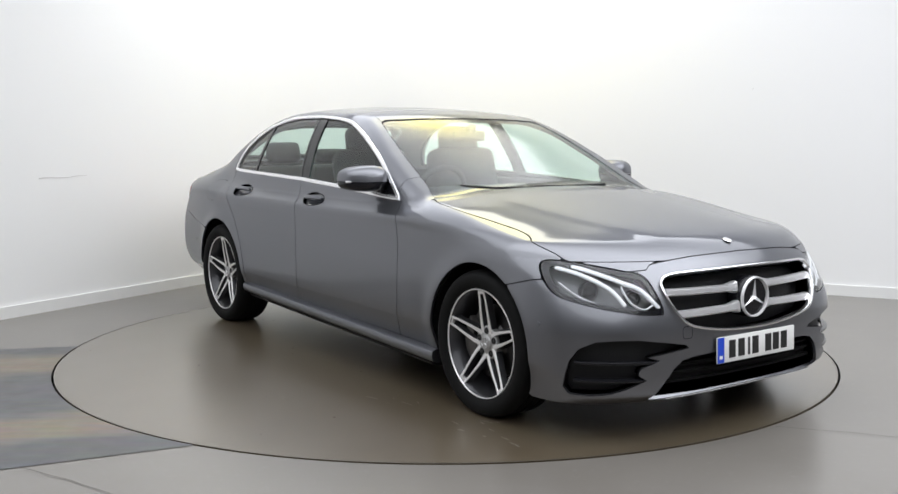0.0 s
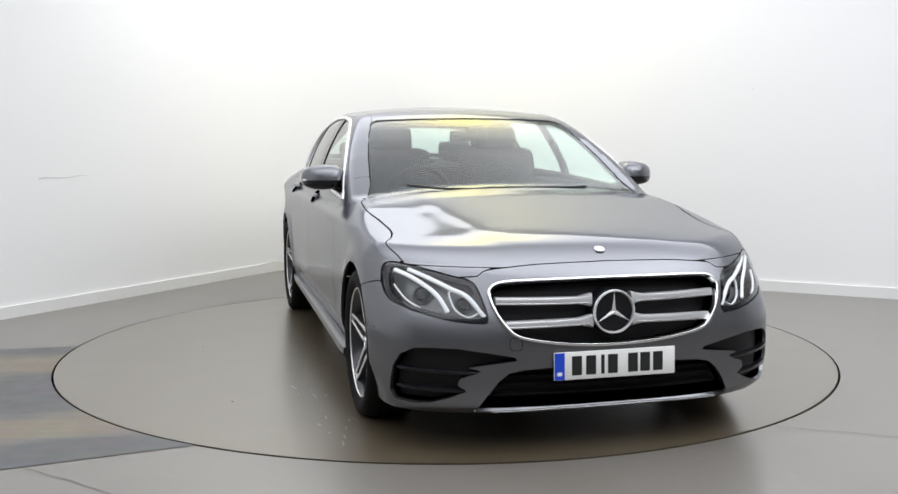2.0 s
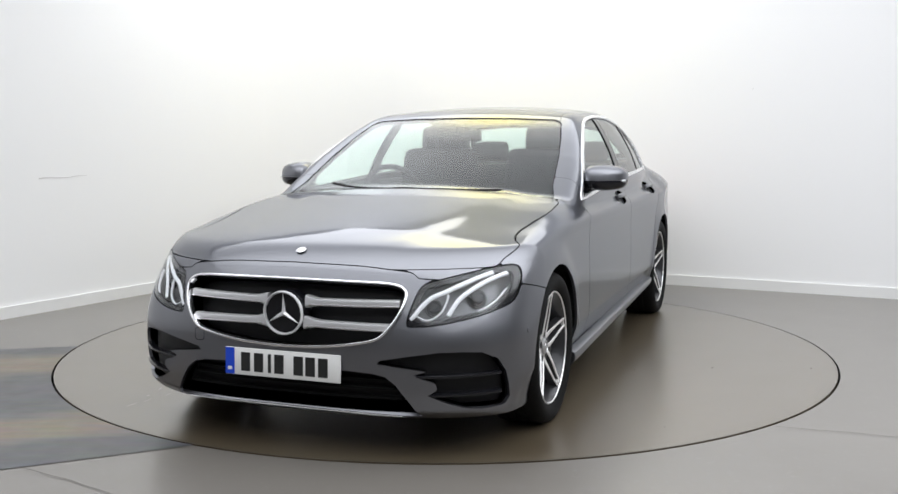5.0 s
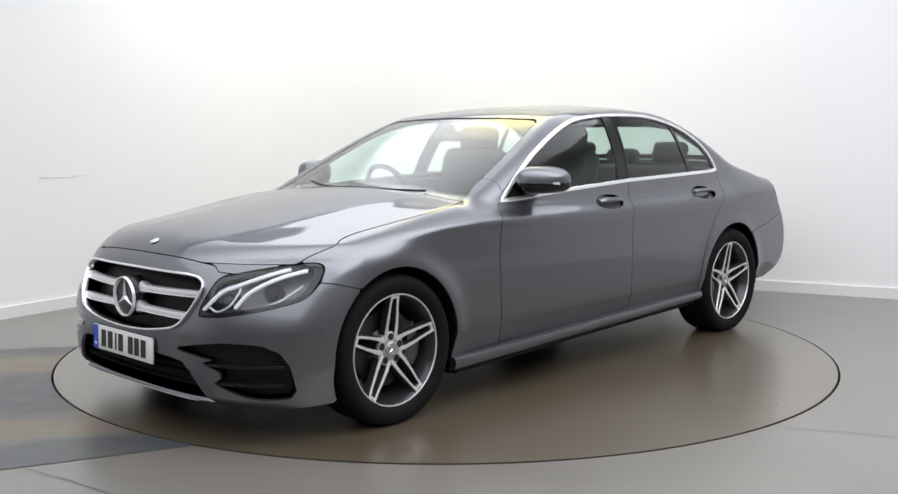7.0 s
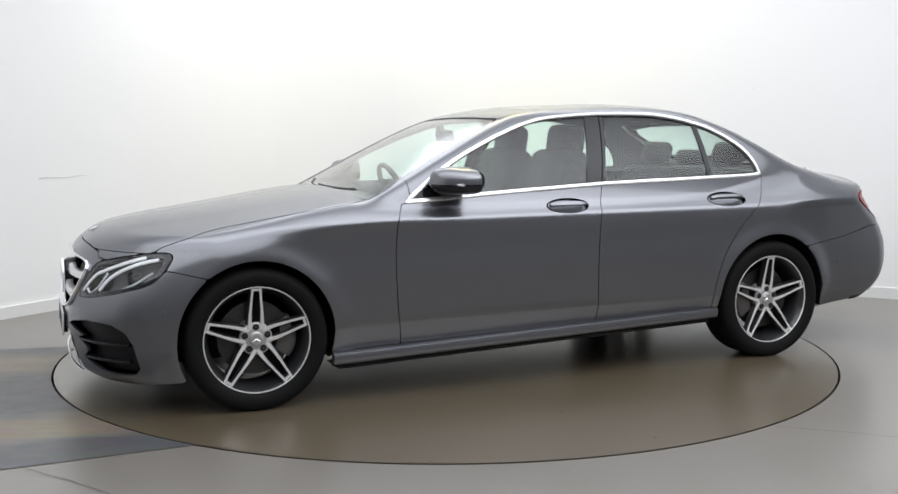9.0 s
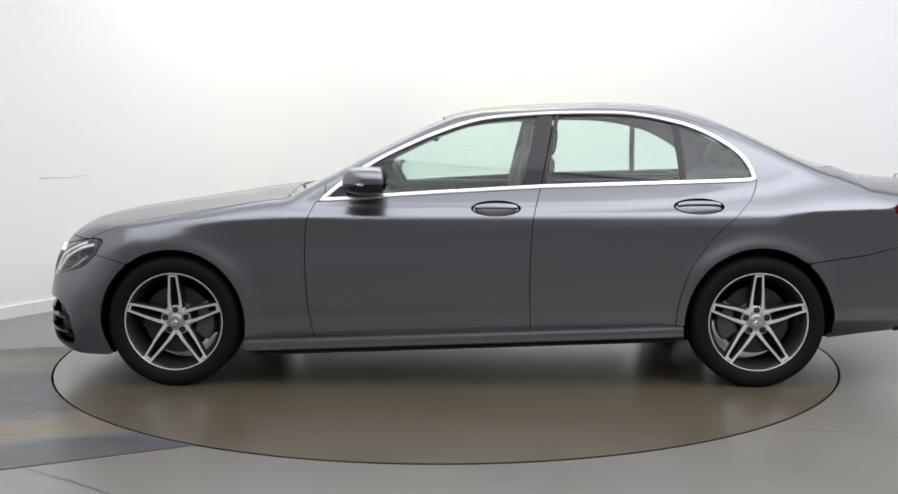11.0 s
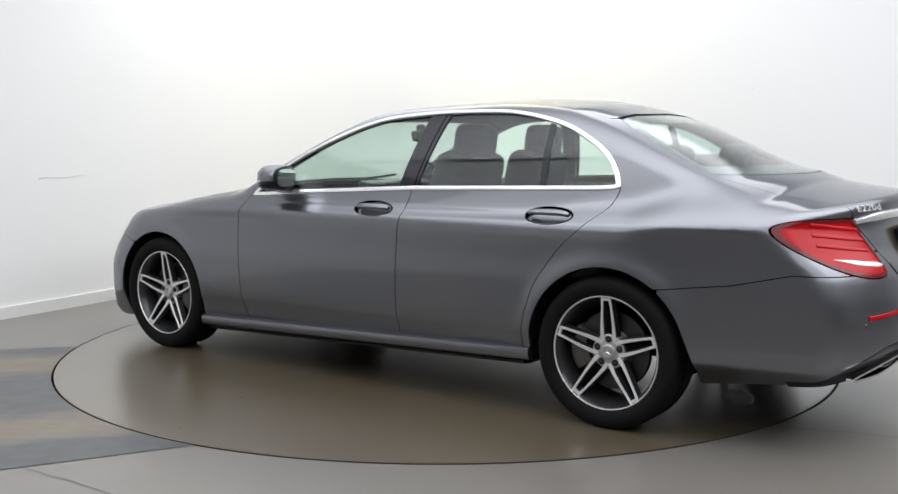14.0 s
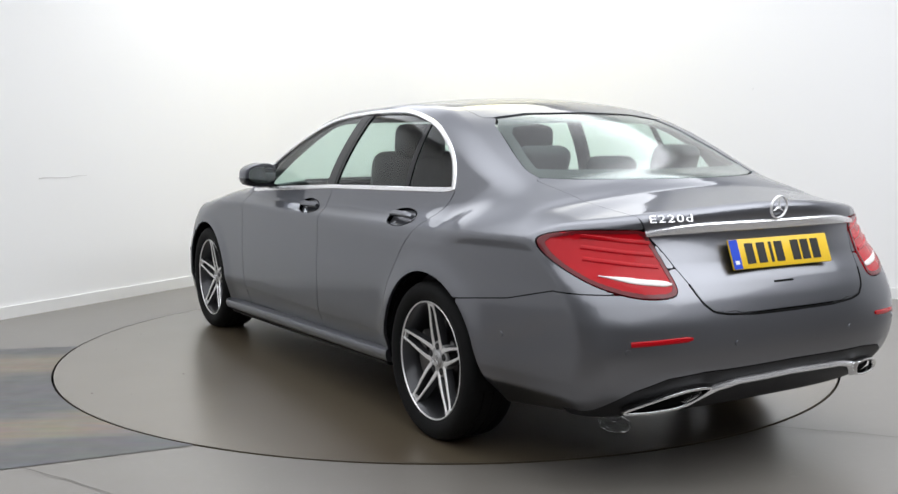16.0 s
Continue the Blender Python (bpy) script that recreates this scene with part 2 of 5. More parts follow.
# floor sheet with a round pit for the turntable
v, f = ring_grid(TABLE_R + GAP, 15, N, 0)
v += circle(TABLE_R + GAP, -.08)
k = 2 * N
f += [(i, k + i, k + (i + 1) % N, (i + 1) % N)[::-1] for i in range(N)]
f.append(tuple(range(k, k + N)))
ground = tagged(link("floor", v, f, [FLOOR, material("pit_gap_shade", (.012, .011, .010), .8, spec=.1, vary=.3, vary_scale=6)]), "glossy grey beige resin floor with worn patches", "floor", kind="structure")
# pit faces get a near-black colour that stands for shade in the gap
for face in ground.data.polygons[N:]:
    face.material_index = 1
# turntable disc
v = circle(TABLE_R, 0) + circle(TABLE_R - .004, .002) + circle(TABLE_R, -.06)
f = [tuple(range(N, 2 * N))] + [(i, (i + 1) % N, N + (i + 1) % N, N + i) for i in range(N)] + [(2 * N + i, 2 * N + (i + 1) % N, (i + 1) % N, i) for i in range(N)]
turntable = new("turntable")
tagged(turntable, "round car turntable flush with the resin floor", "turntable")
link("top_plate", v, f, DISC, turntable)
v, f = ring_grid(TABLE_R - .004, TABLE_R + .0005, N, .0028)
link("edge_ring", v, f, material("worn_steel_edge", (.22, .20, .18), .4, .8, vary=.2, vary_scale=5), turntable, label="thin worn steel edge ring")
# ---- the car's skin as one smooth field: positive inside ----
def curve(*knots):
    """A smooth function through the knots (x, value), flat beyond both ends."""
    k = np.array(sorted(knots), float)
    x, v = k[:, 0], k[:, 1]
    h, d = np.diff(x), np.diff(v) / np.diff(x)
    m = np.concatenate(([d[0]], [0 if a * b <= 0 else 2 * a * b / (a + b) for a, b in zip(d[:-1], d[1:])], [d[-1]]))
    xs = np.linspace(x[0], x[-1], 600)
    i = np.clip(np.searchsorted(x, xs) - 1, 0, len(h) - 1)
    t = (xs - x[i]) / h[i]
    vs = v[i] * (1 + 2 * t) * (1 - t) ** 2 + h[i] * m[i] * t * (1 - t) ** 2 + v[i + 1] * t * t * (3 - 2 * t) + h[i] * m[i + 1] * t * t * (t - 1)
    return lambda q: np.interp(q, xs, vs)


def smin(a, b, r):
    g = np.maximum(r - np.abs(a - b), 0) / r
    return np.minimum(a, b) - g * g * r * 0.25


AXLE = 1.4695
HUB_Z = 0.332
half_width = curve((-2.6, .79), (-2.3, .838), (-2.05, .872), (-1.8, .902), (-1.47, .922), (-.8, .912), (0, .908), (.8, .908), (1.47, .914), (2.0, .905))
tuck = curve((-.75, .055), (-.66, .05), (-.60, .036), (-.545, .020), (-.515, .010), (-.46, .005), (-.30, .003), (-.16, .007), (-.07, .007), (-.022, .002), (0, .010), (.04, .032), (.1, .075), (.2, .17))
shoulder = curve((-2.5, .93), (-1.5, .905), (0, .89), (.8, .882), (1.5, .86), (2.1, .82))
nose = curve((.1, 2.14), (.15, 2.20), (.21, 2.262), (.3, 2.275), (.45, 2.272), (.57, 2.255), (.67, 2.228), (.74, 2.195), (.80, 2.13), (.9, 1.95))
tail = curve((.2, -2.36), (.30, -2.475), (.40, -2.568), (.47, -2.597), (.52, -2.605), (.60, -2.60), (.68, -2.575), (.74, -2.545), (.82, -2.50), (.92, -2.475), (1.02, -2.495), (1.1, -2.50))
deck = curve((2.3, .70), (2.2, .752), (2.11, .797), (2.0, .832), (1.85, .862), (1.7, .885), (1.4, .930), (1.1, .974), (.95, .988), (.8, .985), (.4, .97), (-1.5, .99), (-1.8, 1.06), (-2.0, 1.08), (-2.1, 1.068), (-2.25, 1.042), (-2.4, 1.024), (-2.5, 1.018))
deck_drop = curve((2.2, .045), (1.7, .048), (1.0, .035), (-1.6, .05), (-2.1, .075), (-2.5, .07))
under = curve((2.3, .152), (1.9, .145), (1.6, .15), (1.1, .20), (-1.1, .252), (-1.8, .205), (-2.1, .235), (-2.6, .285))
roof = curve((2.6, 0.1), (1.3, 0.77), (0.9, 0.985), (0.7, 1.088), (0.53, 1.1753), (0.36, 1.2647), (0.19, 1.343), (0.03, 1.399), (-0.14, 1.4265), (-0.46, 1.445), (-0.72, 1.452), (-0.95, 1.444), (-1.11, 1.426), (-1.27, 1.388), (-1.43, 1.338), (-1.59, 1.272), (-1.75, 1.2), (-1.91, 1.13), (-2.1, 1.03), (-2.25, 0.8), (-2.8, 0.1))
blunt = curve((.2, 3.0), (.45, 3.05), (.62, 2.65), (.75, 2.25))
blunt_tail = curve((.2, 2.9), (.5, 2.8), (.7, 2.7), (.9, 2.2))
crown = curve((.5, .006), (.1, .02), (-.4, .040), (-2, .048))
wrap = curve((1.2, .11), (.4, .11), (0, .08), (-1.0, -.05), (-1.5, -.16), (-2.2, -.18))
cabin_width = curve((1.1, .79), (.74, .822), (.3, .832), (-.3, .832), (-.9, .822), (-1.46, .785), (-1.9, .71), (-2.2, .64))

dome = curve((2.2, .30), (1.9, .40), (1.4, .49), (1.0, .55))
meld = curve((-2.3, .10), (-1.6, .11), (-1.0, .03), (1.0, .03))


def skin(x, y, z):
    y = np.abs(y)
    s = z - shoulder(x)
    w = half_width(x) - tuck(s)
    for wx in (AXLE, -AXLE):
        r = np.hypot(x - wx, z - HUB_Z)
        w = w + .013 * np.exp(-((r - .375) / .06) ** 2)
    h = .338 - z
    w = w - .42 * (h + np.hypot(h, .016)) * np.clip((-1.55 - x) / .2, 0, 1)      # the rear bumper tucks in below
    side = w - y
    n = blunt(z)
    q = np.clip(1 - np.minimum(y / .95, .9999) ** n, 1e-6, 1) ** (1 / n)
    front = nose(z) - .78 * (1 - q) - x
    n = blunt_tail(z)
    q = np.clip(1 - np.minimum(y / .95, .9999) ** n, 1e-6, 1) ** (1 / n)
    back = x - tail(z) - .64 * (1 - q)
    top = deck(x) - deck_drop(x) * (y / .7) ** 2 - z
    top = top + .0024 * (1 + np.tanh((dome(x) - y) / .055)) * (x > .5)
    body = smin(side, top, .10)
    body = smin(body, smin(front, back, .01), .05)
    body = smin(body, z - under(x), .03)
    c = np.maximum(z - 1.0, -.08)
    cside = (cabin_width(x) - .26 * c - .62 * c * np.abs(c) - y) * .88
    ctop = (roof(x + wrap(x) * y * y) - crown(x) * (y / .6) ** 2 - z) * .9
    cabin = smin(cside, ctop, .055)
    cabin = np.minimum(cabin, z - .85)
    return -smin(-body, -cabin, meld(x))


def slope_of(p, e=.0015):
    """The unit outward normals of the skin at the points p."""
    g = np.empty_like(p)
    for k in range(3):
        d = np.zeros(3)
        d[k] = e
        g[:, k] = skin(*(p - d).T) - skin(*(p + d).T)
    return g / np.maximum(np.linalg.norm(g, axis=1), 1e-9)[:, None]


def settle_on(p, steps=4):
    """Moves the points p along the slope onto the skin."""
    for _ in range(steps):
        n = slope_of(p)
        f0 = skin(*p.T)
        rate = (f0 - skin(*(p + n * .002).T)) / .002
        p = p + n * np.clip(f0 / np.maximum(rate, .3), -.02, .02)[:, None]
    return p


def cast(p, way, reach, from_outside=True):
    """Meets rays that come in from p along way with the skin."""
    p, way = np.atleast_2d(np.array(p, float)), np.array(way, float)
    way = np.broadcast_to(way, p.shape)
    k = np.linspace(0, reach, 160)
    lo = np.full(len(p), float(reach))
    found = np.zeros(len(p), bool)
    for a in k:
        inside = skin(*(p + way * a).T) > 0
        new_hit = inside & ~found
        lo[new_hit] = a
        found |= inside
    hi, lo = lo, lo - reach / 159
    for _ in range(18):
        m = (lo + hi) / 2
        inside = skin(*(p + way * m[:, None]).T) > 0
        hi, lo = np.where(inside, m, hi), np.where(inside, lo, m)
    return p + way * hi[:, None]


def net(step):
    """The whole skin as a net of quads."""
    xs = np.arange(-2.68, 2.36, step)
    ys = (np.arange(-34, 34) + .5) * (2.04 / 68) if step > .025 else (np.arange(-int(1.0 / step), int(1.0 / step)) + .5) * step
    zs = np.arange(.11, 1.50, step)
    v = np.empty((len(xs), len(ys), len(zs)), np.float32)
    yy, zz = np.meshgrid(ys, zs, indexing="ij")
    for i, x in enumerate(xs):
        v[i] = skin(np.full_like(yy, x), yy, zz)
    inside = v > 0
    nx, ny, nz = v.shape
    count = np.zeros((nx - 1, ny - 1, nz - 1), np.float32)
    pos = np.zeros((nx - 1, ny - 1, nz - 1, 3), np.float32)
    corner = [(a, b, c) for a in (0, 1) for b in (0, 1) for c in (0, 1)]
    cut = lambda a, b, c: (slice(a, nx - 1 + a), slice(b, ny - 1 + b), slice(c, nz - 1 + c))
    for p in corner:
        for k in range(3):
            if p[k]:
                continue
            q = tuple(1 if j == k else p[j] for j in range(3))
            v0, v1 = v[cut(*p)], v[cut(*q)]
            cross = (v0 > 0) != (v1 > 0)
            t = np.where(cross, v0 / np.where(cross, v0 - v1, 1), 0)
            for j in range(3):
                pos[..., j] += np.where(cross, p[j] + (t if j == k else 0), 0)
            count += cross
    live = count > 0
    ident = np.full(live.shape, -1, np.int64)
    ident[live] = np.arange(live.sum())
    idx = np.argwhere(live)
    verts = (idx + pos[live] / count[live][:, None]) * step + np.array([xs[0], ys[0], zs[0]])
    quads = []
    for k in range(3):
        a, b = [j for j in range(3) if j != k]
        lo, hi = [slice(1, n - 1) for n in v.shape], [slice(1, n - 1) for n in v.shape]
        lo[k], hi[k] = slice(0, v.shape[k] - 1), slice(1, v.shape[k])
        in0, in1 = inside[tuple(lo)], inside[tuple(hi)]
        for flip, at in ((False, in0 & ~in1), (True, ~in0 & in1)):
            g = np.argwhere(at)
            off = np.ones(3, int)
            off[k] = 0
            g = g + off
            ring = []
            for da, db in ((-1, -1), (0, -1), (0, 0), (-1, 0)):
                c = g.copy()
                c[:, a] += da
                c[:, b] += db
                ring.append(ident[c[:, 0], c[:, 1], c[:, 2]])
            q = np.stack(ring, 1)
            quads.append(q[:, ::-1] if flip ^ (k == 1) else q)
    return settle_on(verts.astype(float)), np.concatenate(quads)
# ---- cutting the skin into panels ----
STEP = .0135
V0, F0 = net(STEP)
N0 = slope_of(V0)
fn = np.cross(V0[F0[:, 2]] - V0[F0[:, 0]], V0[F0[:, 3]] - V0[F0[:, 1]])
wrong = (fn * N0[F0].mean(1)).sum(1) < 0
F0[wrong] = F0[wrong][:, ::-1]
X0, Y0, Z0 = V0.T
A0 = np.abs(Y0)
car = new("car")
tagged(car, "metallic grey saloon car with alloy wheels on the turntable", "car")


def smooth_loop(pts, per=8, closed=True):
    """A rounded curve through the points."""
    p = np.array(pts, float)
    n = len(p)
    out = []
    for i in range(n if closed else n - 1):
        a, b, c, d = (p[(i - 1) % n], p[i], p[(i + 1) % n], p[(i + 2) % n]) if closed else (p[max(i - 1, 0)], p[i], p[i + 1], p[min(i + 2, n - 1)])
        for t in np.arange(per) / per:
            out.append(.5 * ((2 * b) + (c - a) * t + (2 * a - 5 * b + 4 * c - d) * t * t + (3 * b - a - 3 * c + d) * t ** 3))
    if not closed:
        out.append(p[-1])
    return np.array(out)


def inside_of(loop, u, v):
    """Signed distance to a closed outline: negative inside."""
    p = np.array(loop, float)
    q = np.roll(p, -1, 0)
    best = np.full(u.shape, 1e9)
    odd = np.zeros(u.shape, bool)
    lo, hi = p.min(0) - .08, p.max(0) + .08
    near = (u > lo[0]) & (u < hi[0]) & (v > lo[1]) & (v < hi[1])
    un, vn = u[near], v[near]
    bn, on = np.full(un.shape, 1e9), np.zeros(un.shape, bool)
    for (ax, ay), (bx, by) in zip(p, q):
        ex, ey = bx - ax, by - ay
        t = np.clip(((un - ax) * ex + (vn - ay) * ey) / (ex * ex + ey * ey + 1e-12), 0, 1)
        bn = np.minimum(bn, np.hypot(un - ax - t * ex, vn - ay - t * ey))
        c = (ay > vn) != (by > vn)
        on ^= c & (un < ex * (vn - ay) / (ey if ey else 1e-12) + ax)
    best[near], odd[near] = bn, on
    best[~near] = .08
    return np.where(odd, -best, best)


def clip(d, keep=None):
    """The part of the skin where d < 0, as points, normals and polygons."""
    inside = d < 0
    k = inside[F0]
    whole, some = k.all(1), k.any(1)
    if keep is not None:
        whole, some = whole & keep, some & keep
    mixed = some & ~k.all(1)
    polys = F0[whole].tolist()
    pts, nrm, cut = [], [], {}

    def crossing(i, j):
        key = (i, j) if i < j else (j, i)
        if key not in cut:
            t = d[i] / (d[i] - d[j])
            cut[key] = len(V0) + len(pts)
            pts.append(V0[i] + (V0[j] - V0[i]) * t)
        return cut[key]

    for q in F0[mixed]:
        poly = []
        for a in range(4):
            i, j = int(q[a]), int(q[(a + 1) % 4])
            if inside[i]:
                poly.append(i)
            if inside[i] != inside[j]:
                poly.append(crossing(i, j))
        if len(poly) > 2:
            polys.append(poly)
    if not polys:
        return np.zeros((0, 3)), np.zeros((0, 3)), []
    extra = np.array(pts) if pts else np.zeros((0, 3))
    allv = np.concatenate([V0, extra])
    used = np.unique(np.concatenate([np.array(p) for p in polys]))
    index = np.full(len(allv), -1)
    index[used] = np.arange(len(used))
    v = allv[used]
    return v, slope_of(v), [[int(index[i]) for i in p] for p in polys]


def plate(name, d, mat, parent=None, thick=.014, offset=0.0, keep=None, label="", rim_mat=None, rim=True):
    """A panel of the skin with turned-in edges."""
    v, n, polys = clip(d, keep)
    if not polys:
        return None
    v = v + n * offset
    nv = len(v)
    faces, normals = list(polys), [n]
    if rim and thick:
        edge = {}
        for p in polys:
            for a, b in zip(p, p[1:] + p[:1]):
                edge[(a, b)] = 1
        border = [(a, b) for a, b in edge if (b, a) not in edge]
        if border:
            e = np.array(border)
            top_a, top_b = v[e[:, 0]], v[e[:, 1]]
            low_a, low_b = top_a - n[e[:, 0]] * thick, top_b - n[e[:, 1]] * thick
            out = np.cross(top_b - top_a, n[e[:, 0]])
            out /= np.maximum(np.linalg.norm(out, axis=1), 1e-9)[:, None]
            k = np.arange(len(e)) * 4 + nv
            v = np.concatenate([v, np.stack([top_a, top_b, low_b, low_a], 1).reshape(-1, 3)])
            normals.append(np.repeat(out, 4, 0))
            faces += [(i + 1, i, i + 3, i + 2) for i in k.tolist()]
    me = bpy.data.meshes.new(name)
    me.from_pydata(v.tolist(), [], faces)
    me.materials.append(mat)
    if rim_mat:
        me.materials.append(rim_mat)
        idx = np.zeros(len(faces), np.int32)
        idx[len(polys):] = 1
        me.polygons.foreach_set("material_index", idx)
    me.polygons.foreach_set("use_smooth", [True] * len(faces))
    me.update()
    me.normals_split_custom_set_from_vertices(np.concatenate(normals).tolist())
    ob = new(name, me)
    ob.parent = parent or car
    ob.location = CAR_AT if parent is None else (0, 0, 0)
    if label:
        tagged(ob, label)
    return ob


LEFT, RIGHT = Y0[F0].mean(1) > 0, Y0[F0].mean(1) < 0
both = lambda: (LEFT, RIGHT)

# outlines, by side view (x, z) or end view (|y|, z)
DLO = [(0.72, 0.945), (0.578, 1.055), (0.437, 1.143), (0.284, 1.2178), (0.133, 1.2805), (-0.015, 1.33), (-0.163, 1.358), (-0.451, 1.378), (-0.753, 1.38), (-0.898, 1.368), (-1.041, 1.341),
       (-1.181, 1.299), (-1.317, 1.229), (-1.398, 1.1654), (-1.445, 1.097), (-1.462, 1.045), (-1.4, 1.036), (-1.11, 1.028), (-0.454, 1.011), (-0.292, 1.004), (0.254, 0.975), (0.546, 0.955)]
dlo_loop = smooth_loop(DLO[:15], 5, False).tolist() + DLO[15:]
LAMP = [(.508, .540), (.522, .62), (.548, .686), (.61, .706), (.70, .728), (.80, .747), (.845, .735), (.862, .68), (.852, .612), (.80, .582), (.73, .560), (.62, .538), (.55, .533)]
GRILLE = [(0, .696), (.30, .692), (.44, .684), (.488, .660), (.492, .625), (.476, .575), (.445, .525), (.405, .487), (.33, .466), (.18, .446), (0, .438)]
INTAKE = [(.376, .392), (.509, .416), (.63, .433), (.712, .433), (.775, .428), (.823, .398), (.846, .345), (.853, .290), (.853, .24), (.838, .21), (.78, .203), (.72, .213), (.66, .235), (.592, .268), (.63, .284), (.622, .318), (.54, .344), (.60, .362)]
MOUTH = [(0, .352), (.28, .352), (.373, .347), (.43, .336), (.47, .305), (.51, .25), (.555, .178), (0, .178)]
TAIL = [(.845, .890), (.825, .914), (.78, .928), (.72, .933), (.64, .933), (.55, .927), (.522, .87), (.505, .80), (.500, .74), (.513, .714), (.56, .704), (.63, .706), (.70, .722), (.765, .752), (.81, .795), (.838, .845)]
mirror_loop = lambda half: half + [(-y, z) for y, z in half[::-1] if y > 1e-6]
on_cabin = Z0 > .90
d_dlo = np.where(on_cabin & (A0 > .35), inside_of(dlo_loop, X0, Z0), .1)
d_lamp = np.where(X0 > 1.5, inside_of(smooth_loop(LAMP, 4), A0, Z0), .1)
d_grille = np.where(X0 > 1.5, inside_of(mirror_loop(GRILLE), Y0, Z0), .1)
d_intake = np.where(X0 > 1.93, inside_of(INTAKE, A0, Z0), .1)
d_mouth = np.where(X0 > 1.5, inside_of(mirror_loop(MOUTH), Y0, Z0), .1)
d_tail = np.where(X0 < -1.9, inside_of(smooth_loop(TAIL, 4), A0, Z0), .1)
SCREEN_F = [(0, .972), (.74, .955), (.705, 1.01), (.668, 1.15), (.625, 1.26), (.583, 1.335), (.54, 1.352), (.3, 1.362), (0, 1.366)]
SCREEN_R = [(0, 1.092), (.50, 1.092), (.60, 1.098), (.605, 1.13), (.575, 1.20), (.515, 1.305), (.46, 1.343), (.3, 1.362), (0, 1.368)]
d_wind = np.where(X0 > .0, inside_of(mirror_loop(SCREEN_F), Y0, Z0), .1)
d_back = np.where(X0 < -1.2, inside_of(mirror_loop(SCREEN_R), Y0, Z0), .1)
arch = [np.hypot(X0 - wx, Z0 - HUB_Z - .006) - r for wx, r in ((AXLE, .362), (-AXLE, .368))]
arch[1] = arch[1] - .035 * np.clip((-AXLE - .2 - X0) / .15, 0, 1) * np.clip((.45 - Z0) / .25, 0, 1)
d_arch = np.where(A0 > .45, np.minimum(*arch), .3)
low = under(X0)

hood_edge = curve((2.3, .74), (1.93, .742), (1.86, .772), (1.78, .800), (1.69, .826), (1.43, .872), (1.15, .918), (.95, .945), (.6, .985))
hood_front = curve((0, .759), (.25, .754), (.44, .738), (.50, .728), (.545, .690), (.57, .690), (.7, .727), (.83, .748), (1, .75))
d_hood = np.maximum(np.maximum(hood_edge(X0) - Z0, .925 - .04 * A0 ** 2 - X0), np.where(X0 > 1.55, hood_front(A0) - Z0, -.1))
d_hood = np.where(A0 > .86, np.maximum(d_hood, .02), d_hood)
door_f = curve((.2, .76), (.27, .766), (.444, .789), (.68, .798), (.836, .787), (.925, .752), (.96, .735))
door_b = curve((.2, -.331), (.289, -.331), (.521, -.326), (.806, -.338), (1.009, -.383), (1.4, -.47))
door_r = curve((.2, -1.06), (.361, -1.059), (.563, -1.107), (.761, -1.238), (.897, -1.382), (.964, -1.448), (1.039, -1.475), (1.2, -1.48))
skirt_top = .2755 - .0328 * X0
belt = np.interp(X0, [-1.6, -1.40, -1.110, -.454, -.292, .254, .546, .75], [1.04, 1.036, 1.028, 1.011, 1.004, .975, .955, .935])
d_doors = np.maximum(np.maximum(skirt_top - Z0, Z0 - belt), .5 - A0)
d_front_door = np.maximum(d_doors, np.maximum(X0 - door_f(Z0), door_b(Z0) - X0))
d_rear_door = np.maximum(np.maximum(d_doors, np.maximum(X0 - door_b(Z0), door_r(Z0) - X0)), -d_arch)
HANDLES = [(-.158, .903), (-1.168, .911)]
d_bowl = np.where(A0 > .6, np.minimum(*[np.hypot((X0 - hx) / .118, (Z0 - hz) / .036) - 1 for hx, hz in HANDLES]) * .036, .1)
bump_seam = np.interp(X0, [1.5, 1.695, 1.822, 2.2], [.60, .631, .663, .72])
d_bumper = np.maximum(np.maximum(Z0 - bump_seam, 1.3 - X0), -d_arch)
nose_panel = np.maximum(np.maximum(Z0 - hood_front(A0), 1.95 - X0), A0 - .56)
d_bumper = np.minimum(d_bumper, nose_panel)
for d in (d_lamp, d_grille, d_intake, d_mouth):
    d_bumper = np.maximum(d_bumper, -d)
d_bumper = np.maximum(d_bumper, low + .012 - Z0)
boot_half = curve((.60, .05), (.636, .20), (.655, .385), (.69, .425), (.761, .455), (.858, .50), (.93, .545), (.97, .560), (1.0, .575), (1.05, .60), (1.09, .62))
d_boot = np.maximum(np.maximum(A0 - boot_half(Z0), .638 - Z0), X0 + 1.83)
d_boot = np.maximum(d_boot, -d_back)
rear_seam = np.interp(X0, [-2.7, -2.45, -2.24, -2.008, -1.747, -1.5], [.72, .72, .722, .668, .635, .61])
rear_seam = np.where(A0 < .62, np.maximum(rear_seam, .80), rear_seam)
d_rbumper = np.maximum(np.maximum(np.maximum(Z0 - rear_seam, X0 + 1.5), -d_arch), np.maximum(-d_boot, -d_tail))
diffuser_top = np.interp(A0, [0, .42, .56, .66, .74, .95], [.452, .446, .430, .385, .300, .15])
d_diff = np.maximum(np.maximum(Z0 - diffuser_top, X0 + 2.2), low + .01 - Z0)
d_rbumper = np.maximum(np.maximum(d_rbumper, -d_diff), low + .02 - Z0)
roof_rail = curve((.2, .595), (0, .555), (-.6, .535), (-1.2, .52), (-1.6, .50))
